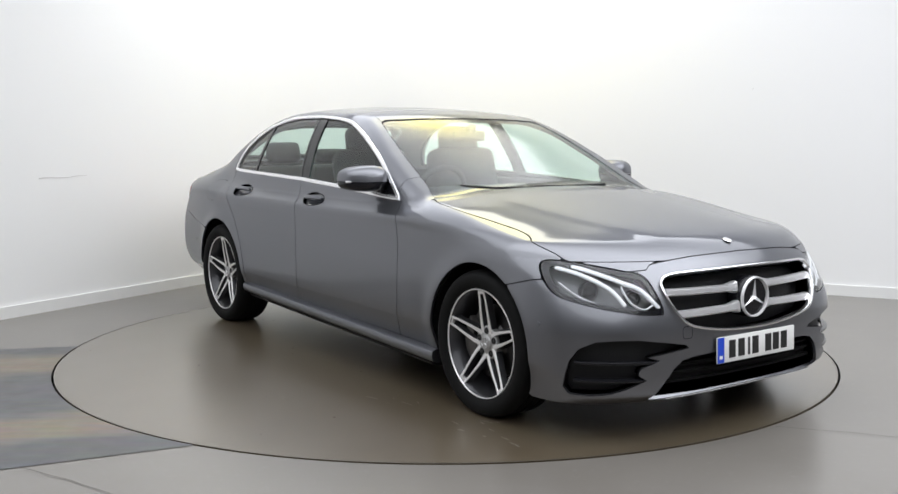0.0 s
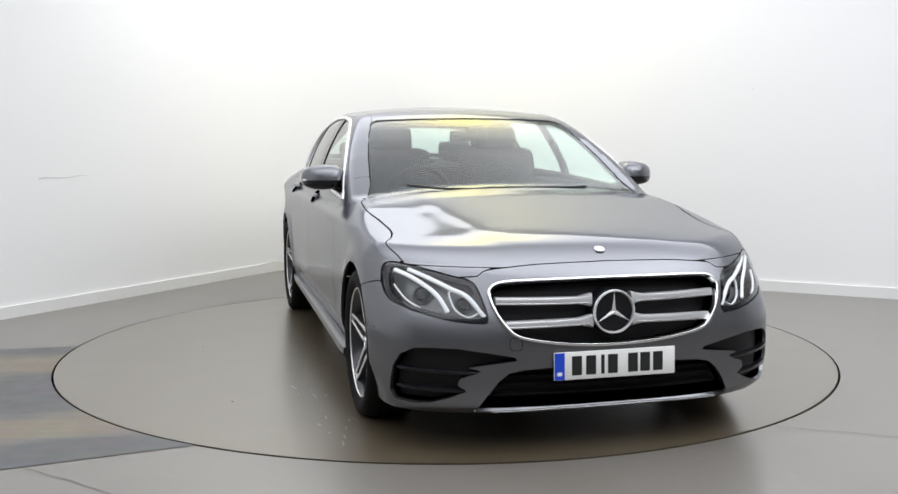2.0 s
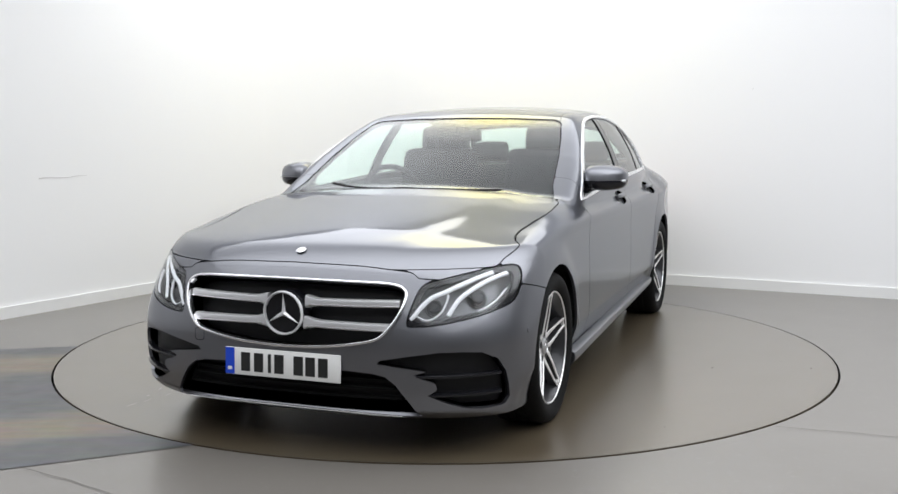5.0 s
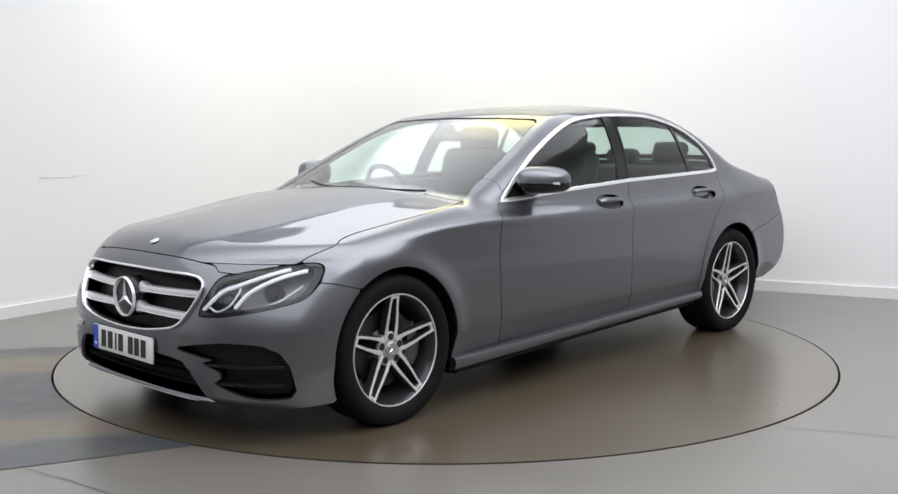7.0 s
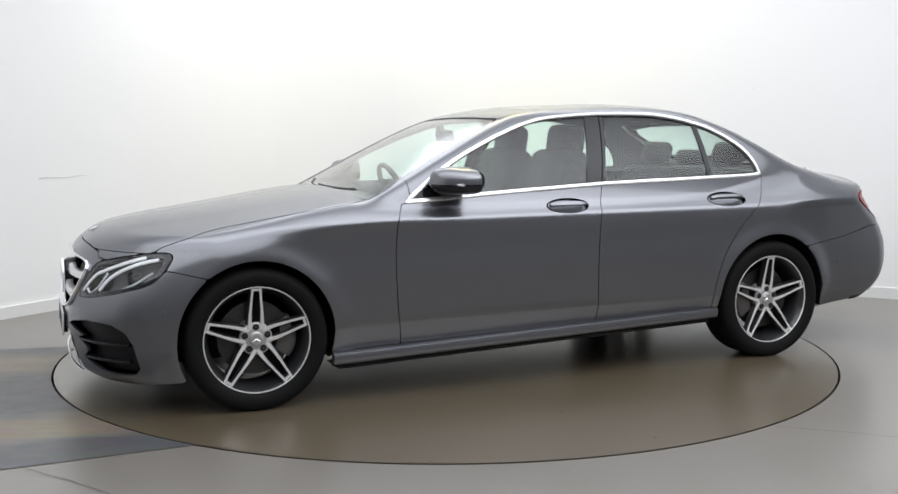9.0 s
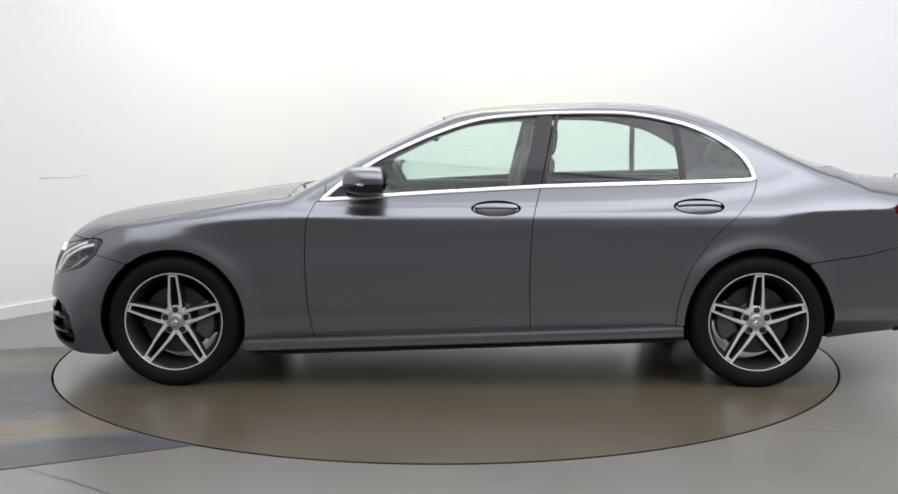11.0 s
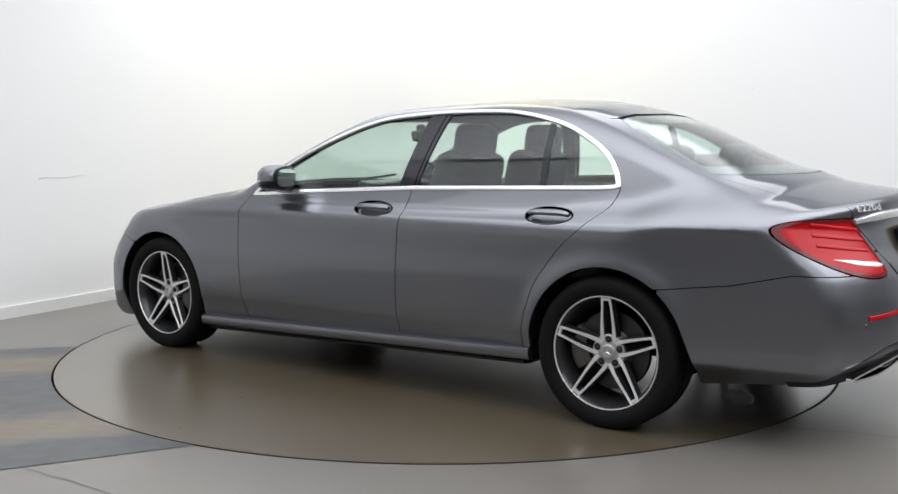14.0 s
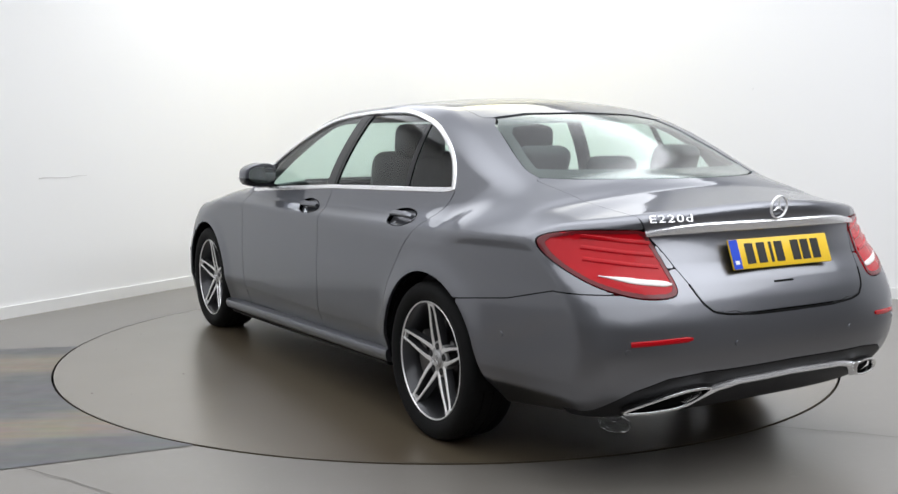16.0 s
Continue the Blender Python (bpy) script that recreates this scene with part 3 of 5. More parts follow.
d_roof = np.maximum(np.maximum(A0 - roof_rail(X0), 1.34 - Z0), np.maximum(-d_wind, -d_back))
d_roof = np.maximum(d_roof, np.maximum(X0 - .25, -1.48 - X0))

# fenders, quarters and pillars take what the other panels leave
taken = np.minimum.reduce([d_hood, d_front_door, d_rear_door, d_bumper, d_boot, d_rbumper, d_roof, d_dlo, d_wind, d_back, d_lamp, d_tail, d_grille, d_intake, d_mouth, d_diff])
d_rest = np.maximum(np.maximum(-taken, -d_arch), skirt_top - .0 - Z0)
G = .0022
GH = .0022 * np.clip(np.sqrt(1 - N0[:, 2] ** 2), .3, 1)      # thinner where the skin lies flat
FLAP = (-1.60, .895)
d_flap = np.where(Y0 < -.6, np.maximum(np.abs(X0 - FLAP[0]) - .085, np.abs(Z0 - FLAP[1]) - .068), .1)
d_flap = np.where((np.abs(X0 - FLAP[0]) > .045) & (np.abs(Z0 - FLAP[1]) > .028) & (Y0 < -.6), np.hypot(np.abs(X0 - FLAP[0]) - .045, np.abs(Z0 - FLAP[1]) - .028) - .04, d_flap)
d_front_fender = np.maximum(np.maximum(d_rest, .70 - X0), Z0 - hood_edge(X0) - .25)
cowl = np.maximum(np.maximum(np.maximum(.66 - X0, X0 - .98), Z0 - 1.02), -d_front_door)
cowl = np.maximum(np.maximum(cowl, -d_hood), A0 - .655)
d_front_fender = np.maximum(d_front_fender, -cowl)
d_quarter = np.maximum(d_rest, X0 - .70)

plate("hood", d_hood + GH, PAINT, label="long metallic grey bonnet")
plate("roof", d_roof + G, PAINT)
plate("boot_lid", d_boot + GH + .004 * np.clip((.68 - Z0) / .03, 0, 1), PAINT, label="metallic grey boot lid with a lip")
plate("front_bumper", d_bumper + G, PAINT, label="metallic grey front bumper with wide intakes")
plate("rear_bumper", d_rbumper + G, PAINT)
plate("diffuser", d_diff + G, BLACK_PLASTIC, label="black plastic rear diffuser")
plate("cowl", np.maximum(cowl, -d_wind) + G, BLACK_PLASTIC, offset=-.012, label="black plastic cowl below the windscreen")
for k in both():
    plate("front_fender", d_front_fender + GH, PAINT, keep=k)
    plate("rear_quarter", np.maximum(d_quarter + GH, .001 - d_flap), PAINT, keep=k, label="metallic grey rear quarter with roof pillar")
    door = plate("front_door", np.maximum(d_front_door, -d_bowl) + G, PAINT, keep=k)
    bowl = plate("handle_bowl", np.maximum(d_bowl, -.6 - X0) + .0005, PAINT, door, offset=-.016, thick=-.016, keep=k)
    door = plate("rear_door", np.maximum(d_rear_door, -d_bowl) + G, PAINT, keep=k)
    bowl = plate("handle_bowl", np.maximum(d_bowl, X0 + .6) + .0005, PAINT, door, offset=-.016, thick=-.016, keep=k)

plate("fuel_flap", d_flap + .001, PAINT, keep=RIGHT)

# glass
pillar_a = np.interp(Z0, [1.0, 1.37], [-.290, -.372])
pillar_b = np.interp(Z0, [1.0, 1.38], [-.400, -.492])
div_a = np.interp(Z0, [1.03, 1.32], [-1.085, -1.062])
div_b = np.interp(Z0, [1.03, 1.32], [-1.118, -1.095])
inner = d_dlo + .012
plate("windscreen", d_wind + .004, SCREEN, thick=.006, offset=-.003, label="curved windscreen with a pale green tint")
plate("rear_screen", d_back + .004, SCREEN, thick=.006, offset=-.003)
black_edge = np.maximum(d_back + .004, -(d_back + .040))
plate("screen_border", black_edge, BLACK_GLOSS, offset=-.0055, rim=False, label="black printed border of the rear screen")
sail = .545 - .5 * (Z0 - .95)
for k in both():
    plate("front_window", np.maximum(np.maximum(inner, pillar_a - X0), X0 - sail), WINDOW, thick=.005, offset=-.008, keep=k)
    plate("mirror_sail", np.maximum(inner, sail - X0), BLACK_GLOSS, thick=.008, offset=-.006, keep=k)
    plate("pillar_trim", np.maximum(inner, np.maximum(X0 - pillar_a, door_b(Z0) + .003 - X0)), BLACK_GLOSS, thick=.012, offset=-.002, keep=k)
    plate("pillar_trim", np.maximum(inner, np.maximum(X0 - door_b(Z0) + .003, pillar_b - X0)), BLACK_GLOSS, thick=.012, offset=-.002, keep=k)
    plate("rear_window", np.maximum(inner, np.maximum(X0 - pillar_b, div_a - X0)), WINDOW, thick=.005, offset=-.008, keep=k)
    plate("window_divider", np.maximum(inner, np.maximum(X0 - div_a, div_b - X0)), BLACK_GLOSS, thick=.01, offset=-.004, keep=k)
    plate("quarter_window", np.maximum(inner, X0 - div_b), WINDOW, thick=.005, offset=-.008, keep=k)

# dark inner shell behind the joints, and the headliner
openings = np.minimum.reduce([d_dlo, d_wind, d_back]) - .004
shell = np.maximum(-openings, -d_arch + .01)
shell = np.maximum(shell, -np.minimum.reduce([d_lamp, d_grille, d_intake, d_mouth, d_tail]))
plate("inner_shell", np.maximum(np.maximum(shell, Z0 - 1.02), -d_bowl), UNDER, offset=-.019, rim=False)
plate("headliner", np.maximum(-openings, 1.02 - Z0), LINER, offset=-.030, thick=-.02, label="pale grey cloth headliner and pillar trim")
# recesses
plate("grille_recess", d_grille - .004, BLACK_PLASTIC, offset=-.075, thick=-.075, label="black grille opening")
plate("lower_intake", d_mouth - .003, BLACK_PLASTIC, offset=-.06, thick=-.06)
for k in both():
    plate("side_intake", d_intake - .003, BLACK_PLASTIC, offset=-.045, thick=-.045, keep=k)
# ---- parts of the car ----
def cpart(name, bm, mat, parent=None, label="", angle=35):
    ob = part(name, bm, mat, parent or car, label, angle=angle)
    if parent is None:
        ob.location = CAR_AT
    return ob


def on_side(pts, s):
    p = np.array(pts, float)
    return cast(np.c_[p[:, 0], np.full(len(p), 1.3 * s), p[:, 1]], (0, -s, 0), 1.2)


def on_front(pts):
    p = np.array(pts, float)
    return cast(np.c_[np.full(len(p), 2.6), p], (-1, 0, 0), 1.5)


def on_back(pts):
    p = np.array(pts, float)
    return cast(np.c_[np.full(len(p), -2.9), p], (1, 0, 0), 1.5)


ROUND = [(math.cos(a), math.sin(a)) for a in np.linspace(0, 2 * math.pi, 11)[:-1]]
FLAT = [(-1, -1), (-1, .35), (-.72, .9), (-.3, 1), (.3, 1), (.72, .9), (1, .35), (1, -1)]


def ribbon(pts, nrm, wide, high, profile=FLAT, closed=False, bm=None, taper=None):
    """Sweeps a profile along a curve that lies on the skin. wide and high are half sizes."""
    bm = bm or bmesh.new()
    p, n = np.array(pts, float), np.array(nrm, float)
    tang = np.roll(p, -1, 0) - np.roll(p, 1, 0)
    if not closed:
        tang[0], tang[-1] = p[1] - p[0], p[-1] - p[-2]
    tang /= np.maximum(np.linalg.norm(tang, axis=1), 1e-9)[:, None]
    side = np.cross(n, tang)
    side /= np.maximum(np.linalg.norm(side, axis=1), 1e-9)[:, None]
    rings = []
    for i in range(len(p)):
        k = taper[i] if taper is not None else 1
        rings.append([bm.verts.new(p[i] + side[i] * (a * wide * k) + n[i] * (b * high * (k if profile is ROUND else 1))) for a, b in profile])
    m = len(profile)
    for i in range(len(p) if closed else len(p) - 1):
        r, s = rings[i], rings[(i + 1) % len(p)]
        for j in range(m):
            bm.faces.new((r[j], r[(j + 1) % m], s[(j + 1) % m], s[j]))
    if not closed:
        bm.faces.new(rings[0][::-1])
        bm.faces.new(rings[-1])
    bmesh.ops.recalc_face_normals(bm, faces=bm.faces[:])
    return bm


def lathe(profile, n=64, axis="y", bm=None, closed=False):
    """Turns (radius, offset) pairs about the y axis."""
    bm = bm or bmesh.new()
    rings = [[bm.verts.new((r * math.cos(2 * math.pi * i / n), o, r * math.sin(2 * math.pi * i / n))) for i in range(n)] for r, o in profile]
    pairs = list(zip(rings, rings[1:])) + ([(rings[-1], rings[0])] if closed else [])
    for a, b in pairs:
        for i in range(n):
            bm.faces.new((a[i], a[(i + 1) % n], b[(i + 1) % n], b[i]))
    bmesh.ops.recalc_face_normals(bm, faces=bm.faces[:])
    return bm


def disc_y(r, y, n=32, bm=None):
    bm = bm or bmesh.new()
    bm.faces.new([bm.verts.new((r * math.cos(2 * math.pi * i / n), y, r * math.sin(2 * math.pi * i / n))) for i in range(n)])
    return bm


def mesh_of(bm, name, mats, angle=35):
    ob = part(name, bm, mats, angle=angle)
    me = ob.data
    bpy.data.objects.remove(ob)
    return me


# wheels
tyre_side = [(.246, .098), (.256, .110), (.272, .118), (.293, .1225), (.312, .119), (.324, .109), (.331, .096), (.3345, .080)]
groove = [(.3345, .052), (.328, .050), (.328, .042), (.3345, .040), (.3345, .008), (.328, .006), (.328, -.006), (.3345, -.008), (.3345, -.040), (.328, -.042), (.328, -.050), (.3345, -.052)]
TYRE_ME = mesh_of(lathe(tyre_side + groove + [(r, -o) for r, o in tyre_side[::-1]], 72), "tyre", RUBBER, 30)
bm = lathe([(.2475, .098), (.2500, .1035), (.2475, .107), (.2445, .1065), (.2425, .102)], 72)
for f in bm.faces:
    f.material_index = 1
lathe([(.2425, .102), (.2365, .094), (.222, .060), (.212, .020), (.208, -.05), (.216, -.095), (.240, -.100)], 72, bm=bm)
bmesh.ops.remove_doubles(bm, verts=bm.verts[:], dist=1e-5)
RIM_ME = mesh_of(bm, "wheel", [GUNMETAL, MACHINED], 30)


def spoke_mesh():
    """Twin bars that run from the hub to the rim, bright faces and dark flanks."""
    bm = bmesh.new()
    for s in (-1, 1):
        rows = [(.043, .0270, .0085, .066), (.062, .0275, .0100, .069), (.085, .0285, .0090, .074), (.115, .0275, .0078, .079), (.150, .0252, .0068, .085), (.195, .0212, .0062, .091), (.2430, .0170, .0066, .1015)]
        rings = []
        for r, off, hw, face in rows:
            c = s * off
            ring = [(c - hw, face - .004), (c - hw + .002, face), (c + hw - .002, face), (c + hw, face - .004), (c + hw + .006, face - .034), (c - hw - .006, face - .034)]
            rings.append([bm.verts.new((x, y, r)) for x, y in ring])
        for a, b in zip(rings, rings[1:]):
            for j in range(6):
                f = bm.faces.new((a[j], a[(j + 1) % 6], b[(j + 1) % 6], b[j]))
                f.material_index = 1 if j in (0, 1, 2) else 0
        bm.faces.new(rings[0])
        bm.faces.new(rings[-1])
    # bridge at the outer end and the sunk floor of the slot
    for z0, z1, y0, y1, hw, mi in ((.228, .240, .085, .0985, .016, 1), (.070, .232, .046, .052, .018, 2)):
        r = bmesh.ops.create_cube(bm, size=1, matrix=Matrix.Translation((0, (y0 + y1) / 2, (z0 + z1) / 2)) @ Matrix.Diagonal((2 * hw, y1 - y0, z1 - z0, 1)))
        for f in {f for v in r["verts"] for f in v.link_faces}:
            f.material_index = mi
    bmesh.ops.recalc_face_normals(bm, faces=bm.faces[:])
    return mesh_of(bm, "spoke", [GUNMETAL, MACHINED, UNDER], 25)


SPOKE_ME = spoke_mesh()
HUB_ME = mesh_of(lathe([(.0, .066), (.070, .066), (.076, .062), (.079, .050), (.080, .03), (.080, -.02)], 48), "hub", HUB_GREY)
bm = lathe([(.0, .0755), (.022, .0755), (.030, .074), (.034, .070), (.034, .050)], 40)
CAP_ME = mesh_of(bm, "hub_cap", HUB_GREY)
bm = lathe([(.0, .0625), (.005, .0625), (.0062, .0615), (.0062, .05)], 12)
BOLT_ME = mesh_of(bm, "wheel_bolt", STEEL)
bm = lathe([(.0, .061), (.0150, .061), (.0150, .059)], 20)
SEAT_ME = mesh_of(bm, "bolt_seat", BLACK_PLASTIC)
BRAKE_ME = mesh_of(lathe([(.07, .045), (.085, .030), (.095, .022), (.172, .022), (.172, -.006), (.09, -.006)], 64), "brake_disc", STEEL)


def caliper_mesh():
    bm = bmesh.new()
    prof = [(.105, -.03), (.105, .048), (.125, .055), (.172, .055), (.192, .045), (.192, -.03)]
    rings = []
    for a in np.linspace(-.55, .55, 9):
        k = 1 - .12 * abs(a / .55) ** 3
        rings.append([bm.verts.new((-(r if r < .15 else r * (k * .3 + .7)) * math.cos(a), o * k, r * math.sin(a))) for r, o in prof])
    for a, b in zip(rings, rings[1:]):
        for j in range(6):
            bm.faces.new((a[j], a[(j + 1) % 6], b[(j + 1) % 6], b[j]))
    bm.faces.new(rings[0])
    bm.faces.new(rings[-1])
    bmesh.ops.recalc_face_normals(bm, faces=bm.faces[:])
    return mesh_of(bm, "brake_caliper", CALIPER)


CALIPER_ME = caliper_mesh()


def star_bm(r, depth, turn=None, ring=.10, spoke=.13, n=48):
    """A ring with three tapered rays, in the plane x = 0, facing +x."""
    bm = bmesh.new()
    prof = [(r, 0), (r * (1 - ring * .25), depth), (r * (1 - ring * .75), depth), (r * (1 - ring), 0)]
    rings = [[bm.verts.new((o, q * math.cos(2 * math.pi * i / n), q * math.sin(2 * math.pi * i / n))) for i in range(n)] for q, o in prof]
    for a, b in zip(rings, rings[1:]):
        for i in range(n):
            bm.faces.new((a[i], a[(i + 1) % n], b[(i + 1) % n], b[i]))
    for k in range(3):
        a = math.pi / 2 + k * 2 * math.pi / 3
        t, u = Vector((0, math.cos(a), math.sin(a))), Vector((0, -math.sin(a), math.cos(a)))
        tip = t * r * .93
        up = Vector((depth, 0, 0))
        c = bm.verts.new(up * 1.1)
        l, q, e = bm.verts.new(Vector((0, 0, 0)) + u * r * spoke + t * r * .07), bm.verts.new(-u * r * spoke + t * r * .07), bm.verts.new(tip + up * .25)
        bm.faces.new((c, l, e))
        bm.faces.new((c, e, q))
    bmesh.ops.recalc_face_normals(bm, faces=bm.faces[:])
    if turn:
        bmesh.ops.transform(bm, matrix=turn, verts=bm.verts[:])
    return bm


CAP_STAR_ME = mesh_of(star_bm(.024, .002, Matrix.Translation((0, .0765, 0)) @ Matrix.Rotation(radians(90), 4, "Z")), "cap_emblem", CHROME)


def wheel_at(x, y, s):
    w = new("wheel", RIM_ME)
    w.parent = car
    w.matrix_basis = Matrix.Translation(CAR_AT + Vector((x, y * s, HUB_Z))) @ Matrix.Rotation(0 if s > 0 else math.pi, 4, "Z")
    tagged(w, "five twin-spoke alloy wheel with bright machined faces")

    def sub(name, me, m=Matrix()):
        o = new(name, me)
        o.parent = w
        o.matrix_basis = m
        return o

    sub("tyre", TYRE_ME)
    sub("hub", HUB_ME)
    sub("hub_cap", CAP_ME)
    sub("cap_emblem", CAP_STAR_ME)
    sub("brake_disc", BRAKE_ME)
    sub("brake_caliper", CALIPER_ME, Matrix.Rotation(0 if (s > 0) == (x > 0) else math.pi, 4, "Y"))
    for k in range(5):
        a = 2 * math.pi * k / 5
        sub("spoke", SPOKE_ME, Matrix.Rotation(a, 4, "Y"))
        at = Matrix.Translation((.0555 * math.sin(a), .0065, .0555 * math.cos(a)))
        sub("bolt_seat", SEAT_ME, at)
        sub("wheel_bolt", BOLT_ME, at)


for sx in (1, -1):
    for s in (1, -1):
        wheel_at(AXLE * sx, .787 if sx > 0 else .792, s)
        # wheel well
        bm = bmesh.new()
        n, R = 28, .374
        rows = []
        for y in (.42, .60, .80, .885):
            rows.append([bm.verts.new((AXLE * sx + R * math.cos(a), y * s, HUB_Z + .006 + R * math.sin(a))) for a in np.linspace(-.17, math.pi + .17, n)])
        for a, b in zip(rows, rows[1:]):
            for i in range(n - 1):
                bm.faces.new((a[i], a[i + 1], b[i + 1], b[i]))
        bm.faces.new(rows[0])
        cpart("wheel_arch_liner", bm, UNDER)

# side skirts
for s in (1, -1):
    xs = np.linspace(1.112, -1.094, 24)
    prof = [(.868, .006), (.897, .002), (.911, -.006), (.9155, -.022), (.914, -.036), (.906, -.052), (.892, -.061), (.86, -.064)]
    low_prof = [(.86, -.0645), (.888, -.066), (.876, -.082), (.82, -.090), (.60, -.09)]
    for nm, pr, mt in (("side_skirt", prof, PAINT), ("sill_strip", low_prof, BLACK_PLASTIC)):
        bm = bmesh.new()
        rings = []
        for x in xs:
            e = min(1, (1.112 - x) / .03 + .9, (x + 1.094) / .03 + .9)
            x = x * .965 if pr is low_prof else x
            rings.append([bm.verts.new((x, s * (.86 + (y - .86) * e), .2755 - .0328 * x + z)) for y, z in pr])
        for a, b in zip(rings, rings[1:]):
            for j in range(len(pr) - 1):
                bm.faces.new((a[j], a[j + 1], b[j + 1], b[j]))
        bm.faces.new(rings[0])
        bm.faces.new(rings[-1])
        bmesh.ops.recalc_face_normals(bm, faces=bm.faces[:])
        cpart(nm, bm, mt, label="metallic grey sill skirt" if nm == "side_skirt" else "")

# bright trim round the side windows
for s in (1, -1):
    top = smooth_loop(DLO[:16], 5, False)
    bottom = smooth_loop(DLO[15:] + [DLO[0]], 4, False)
    loop = np.concatenate([top[:-1], bottom[:-1]])
    p = on_side(loop, s)
    n = slope_of(p)
    n = (np.roll(n, 1, 0) + n + np.roll(n, -1, 0)) / 3
    bm = ribbon(p + n * .000, n, .0115, .0065, closed=True)
    cpart("window_trim", bm, BRIGHT_TRIM, label="polished metal trim round the side windows")

# door handles
for s in (1, -1):
    for hx, hz in HANDLES:
        q = np.linspace(-.105, .105, 15)
        p = on_side(np.c_[hx + q, hz + .002 + 0 * q], s)
        n = slope_of(p)
        lift = .007 + .013 * (1 - (q / .105) ** 4)
        tp = .62 + .38 * (1 - (q / .105) ** 4)
        bm = ribbon(p + n * lift[:, None], n, .0135, .008, taper=tp)
        h = cpart("door_handle", bm, PAINT, label="grey door handle over a dished recess")
        bm = ribbon((p + n * (lift + .0075)[:, None])[2:-2] - np.array([0, 0, .005]), n[2:-2], .003, .002)
        cpart("handle_insert", bm, SATIN, h)

# mirrors
for s in (1, -1):
    bm = bmesh.new()
    bmesh.ops.create_uvsphere(bm, u_segments=40, v_segments=24, radius=1)
    for v in bm.verts:
        x, y, z = v.co
        e = .62
        x, y, z = (math.copysign(abs(c) ** e, c) for c in (x, y, z))
        x = max(x, -.55) if x < 0 else x * (1 - .25 * max(y, 0) ** 2)
        k = 1 - .22 * max(0, y) - .06 * z
        v.co = (.498 + .125 * x * k - .05 * (y * .5 + .5), s * (.918 + .105 * y), 1.048 + .068 * z * (1 - .18 * max(0, y)) - .012 * (y + 1) * .4)
    cap = bm.copy()
    bmesh.ops.bisect_plane(cap, geom=cap.verts[:] + cap.edges[:] + cap.faces[:], plane_co=(0, 0, 1.030), plane_no=(0, 0, 1), clear_inner=True)
    bmesh.ops.bisect_plane(bm, geom=bm.verts[:] + bm.edges[:] + bm.faces[:], plane_co=(0, 0, 1.0285), plane_no=(0, 0, 1), clear_outer=True)
    house = cpart("door_mirror", cap, PAINT, label="grey and black door mirror on an arm", angle=60)
    cpart("lower_housing", bm, BLACK_GLOSS, house, angle=60)
    bm = box(.500, s * .80, .992, .10, .14, .035, .012)
    for v in bm.verts:
        v.co.z -= .05 * max(0, (.86 - abs(v.co.y))) / .12
    cpart("mirror_arm", bm, BLACK_GLOSS, house)
    bm = bmesh.new()
    pts = [(.425 - .03 * math.cos(a) * 1, s * (.913 + .088 * math.copysign(abs(math.cos(a)) ** .7, math.cos(a))), 1.045 + .047 * math.copysign(abs(math.sin(a)) ** .7, math.sin(a))) for a in np.linspace(0, 2 * math.pi, 29)[:-1]]
    bm.faces.new([bm.verts.new((.397 - .24 * (abs(y) - .918), y, z)) for x, y, z in pts])
    cpart("mirror_pane", bm, MIRROR, house, label="silvered mirror pane")
    q = np.linspace(-.07, .095, 12)
    bm = ribbon([(.56 - .052 * max(0, (t - .0) / .1) ** 2 - .02, s * (.925 + t), 1.031 - .07 * t * .4) for t in q], [(1, .25 * s, 0)] * 12, .006, .012)
    cpart("indicator_strip", bm, SATIN, house)

# grille: bright frame, two pairs of louvres, badge
loop = smooth_loop(mirror_loop(GRILLE), 5)
p = on_front(loop)
n = slope_of(p)
cpart("grille_frame", ribbon(p + n * .002, n, .0066, .012, closed=True), CHROME, label="chrome grille surround")
for zc, reach, drop in ((.612, .472, .004), (.530, .438, -.006)):
    for s in (1, -1):
        q = np.linspace(.085, reach, 22)
        zz = zc + drop * (q - .085) / .4
        p = on_front(np.c_[s * q, zz]) - np.array([.018, 0, 0])
        n = np.repeat([[1.0, 0, .12]], len(q), 0)
        half = .015 + .012 * np.clip((.14 - q) / .055, 0, 1)
        bm = ribbon(p, n, 1.0, .016, taper=half)
        louvre = cpart("grille_louvre", bm, SATIN, label="silver grille louvre with a chrome edge")
        cpart("louvre_edge", ribbon(p[1:] + np.array([.016, 0, -.011]), n[1:], .0035, .004), CHROME, louvre)
EMB = (2.262, 0, .566)
bm = lathe([(0, 0), (.078, 0), (.090, -.02), (.090, -.07)], 56)
bmesh.ops.transform(bm, matrix=Matrix.Translation(EMB) @ Matrix.Rotation(radians(-90), 4, "Z"), verts=bm.verts[:])
badge = cpart("grille_badge", bm, BLACK_GLOSS, label="round black badge with a chrome three-ray ring")
cpart("badge_star", star_bm(.089, .012, Matrix.Translation((EMB[0] + .001, 0, EMB[2])), ring=.10, spoke=.10), BADGE, badge)
bm = bmesh.new()
bmesh.ops.create_uvsphere(bm, u_segments=24, v_segments=12, radius=1)
m = Matrix.Translation((2.112, 0, .8015)) @ Matrix.Rotation(radians(24), 4, "Y") @ Matrix.Diagonal((.021, .022, .004, 1))
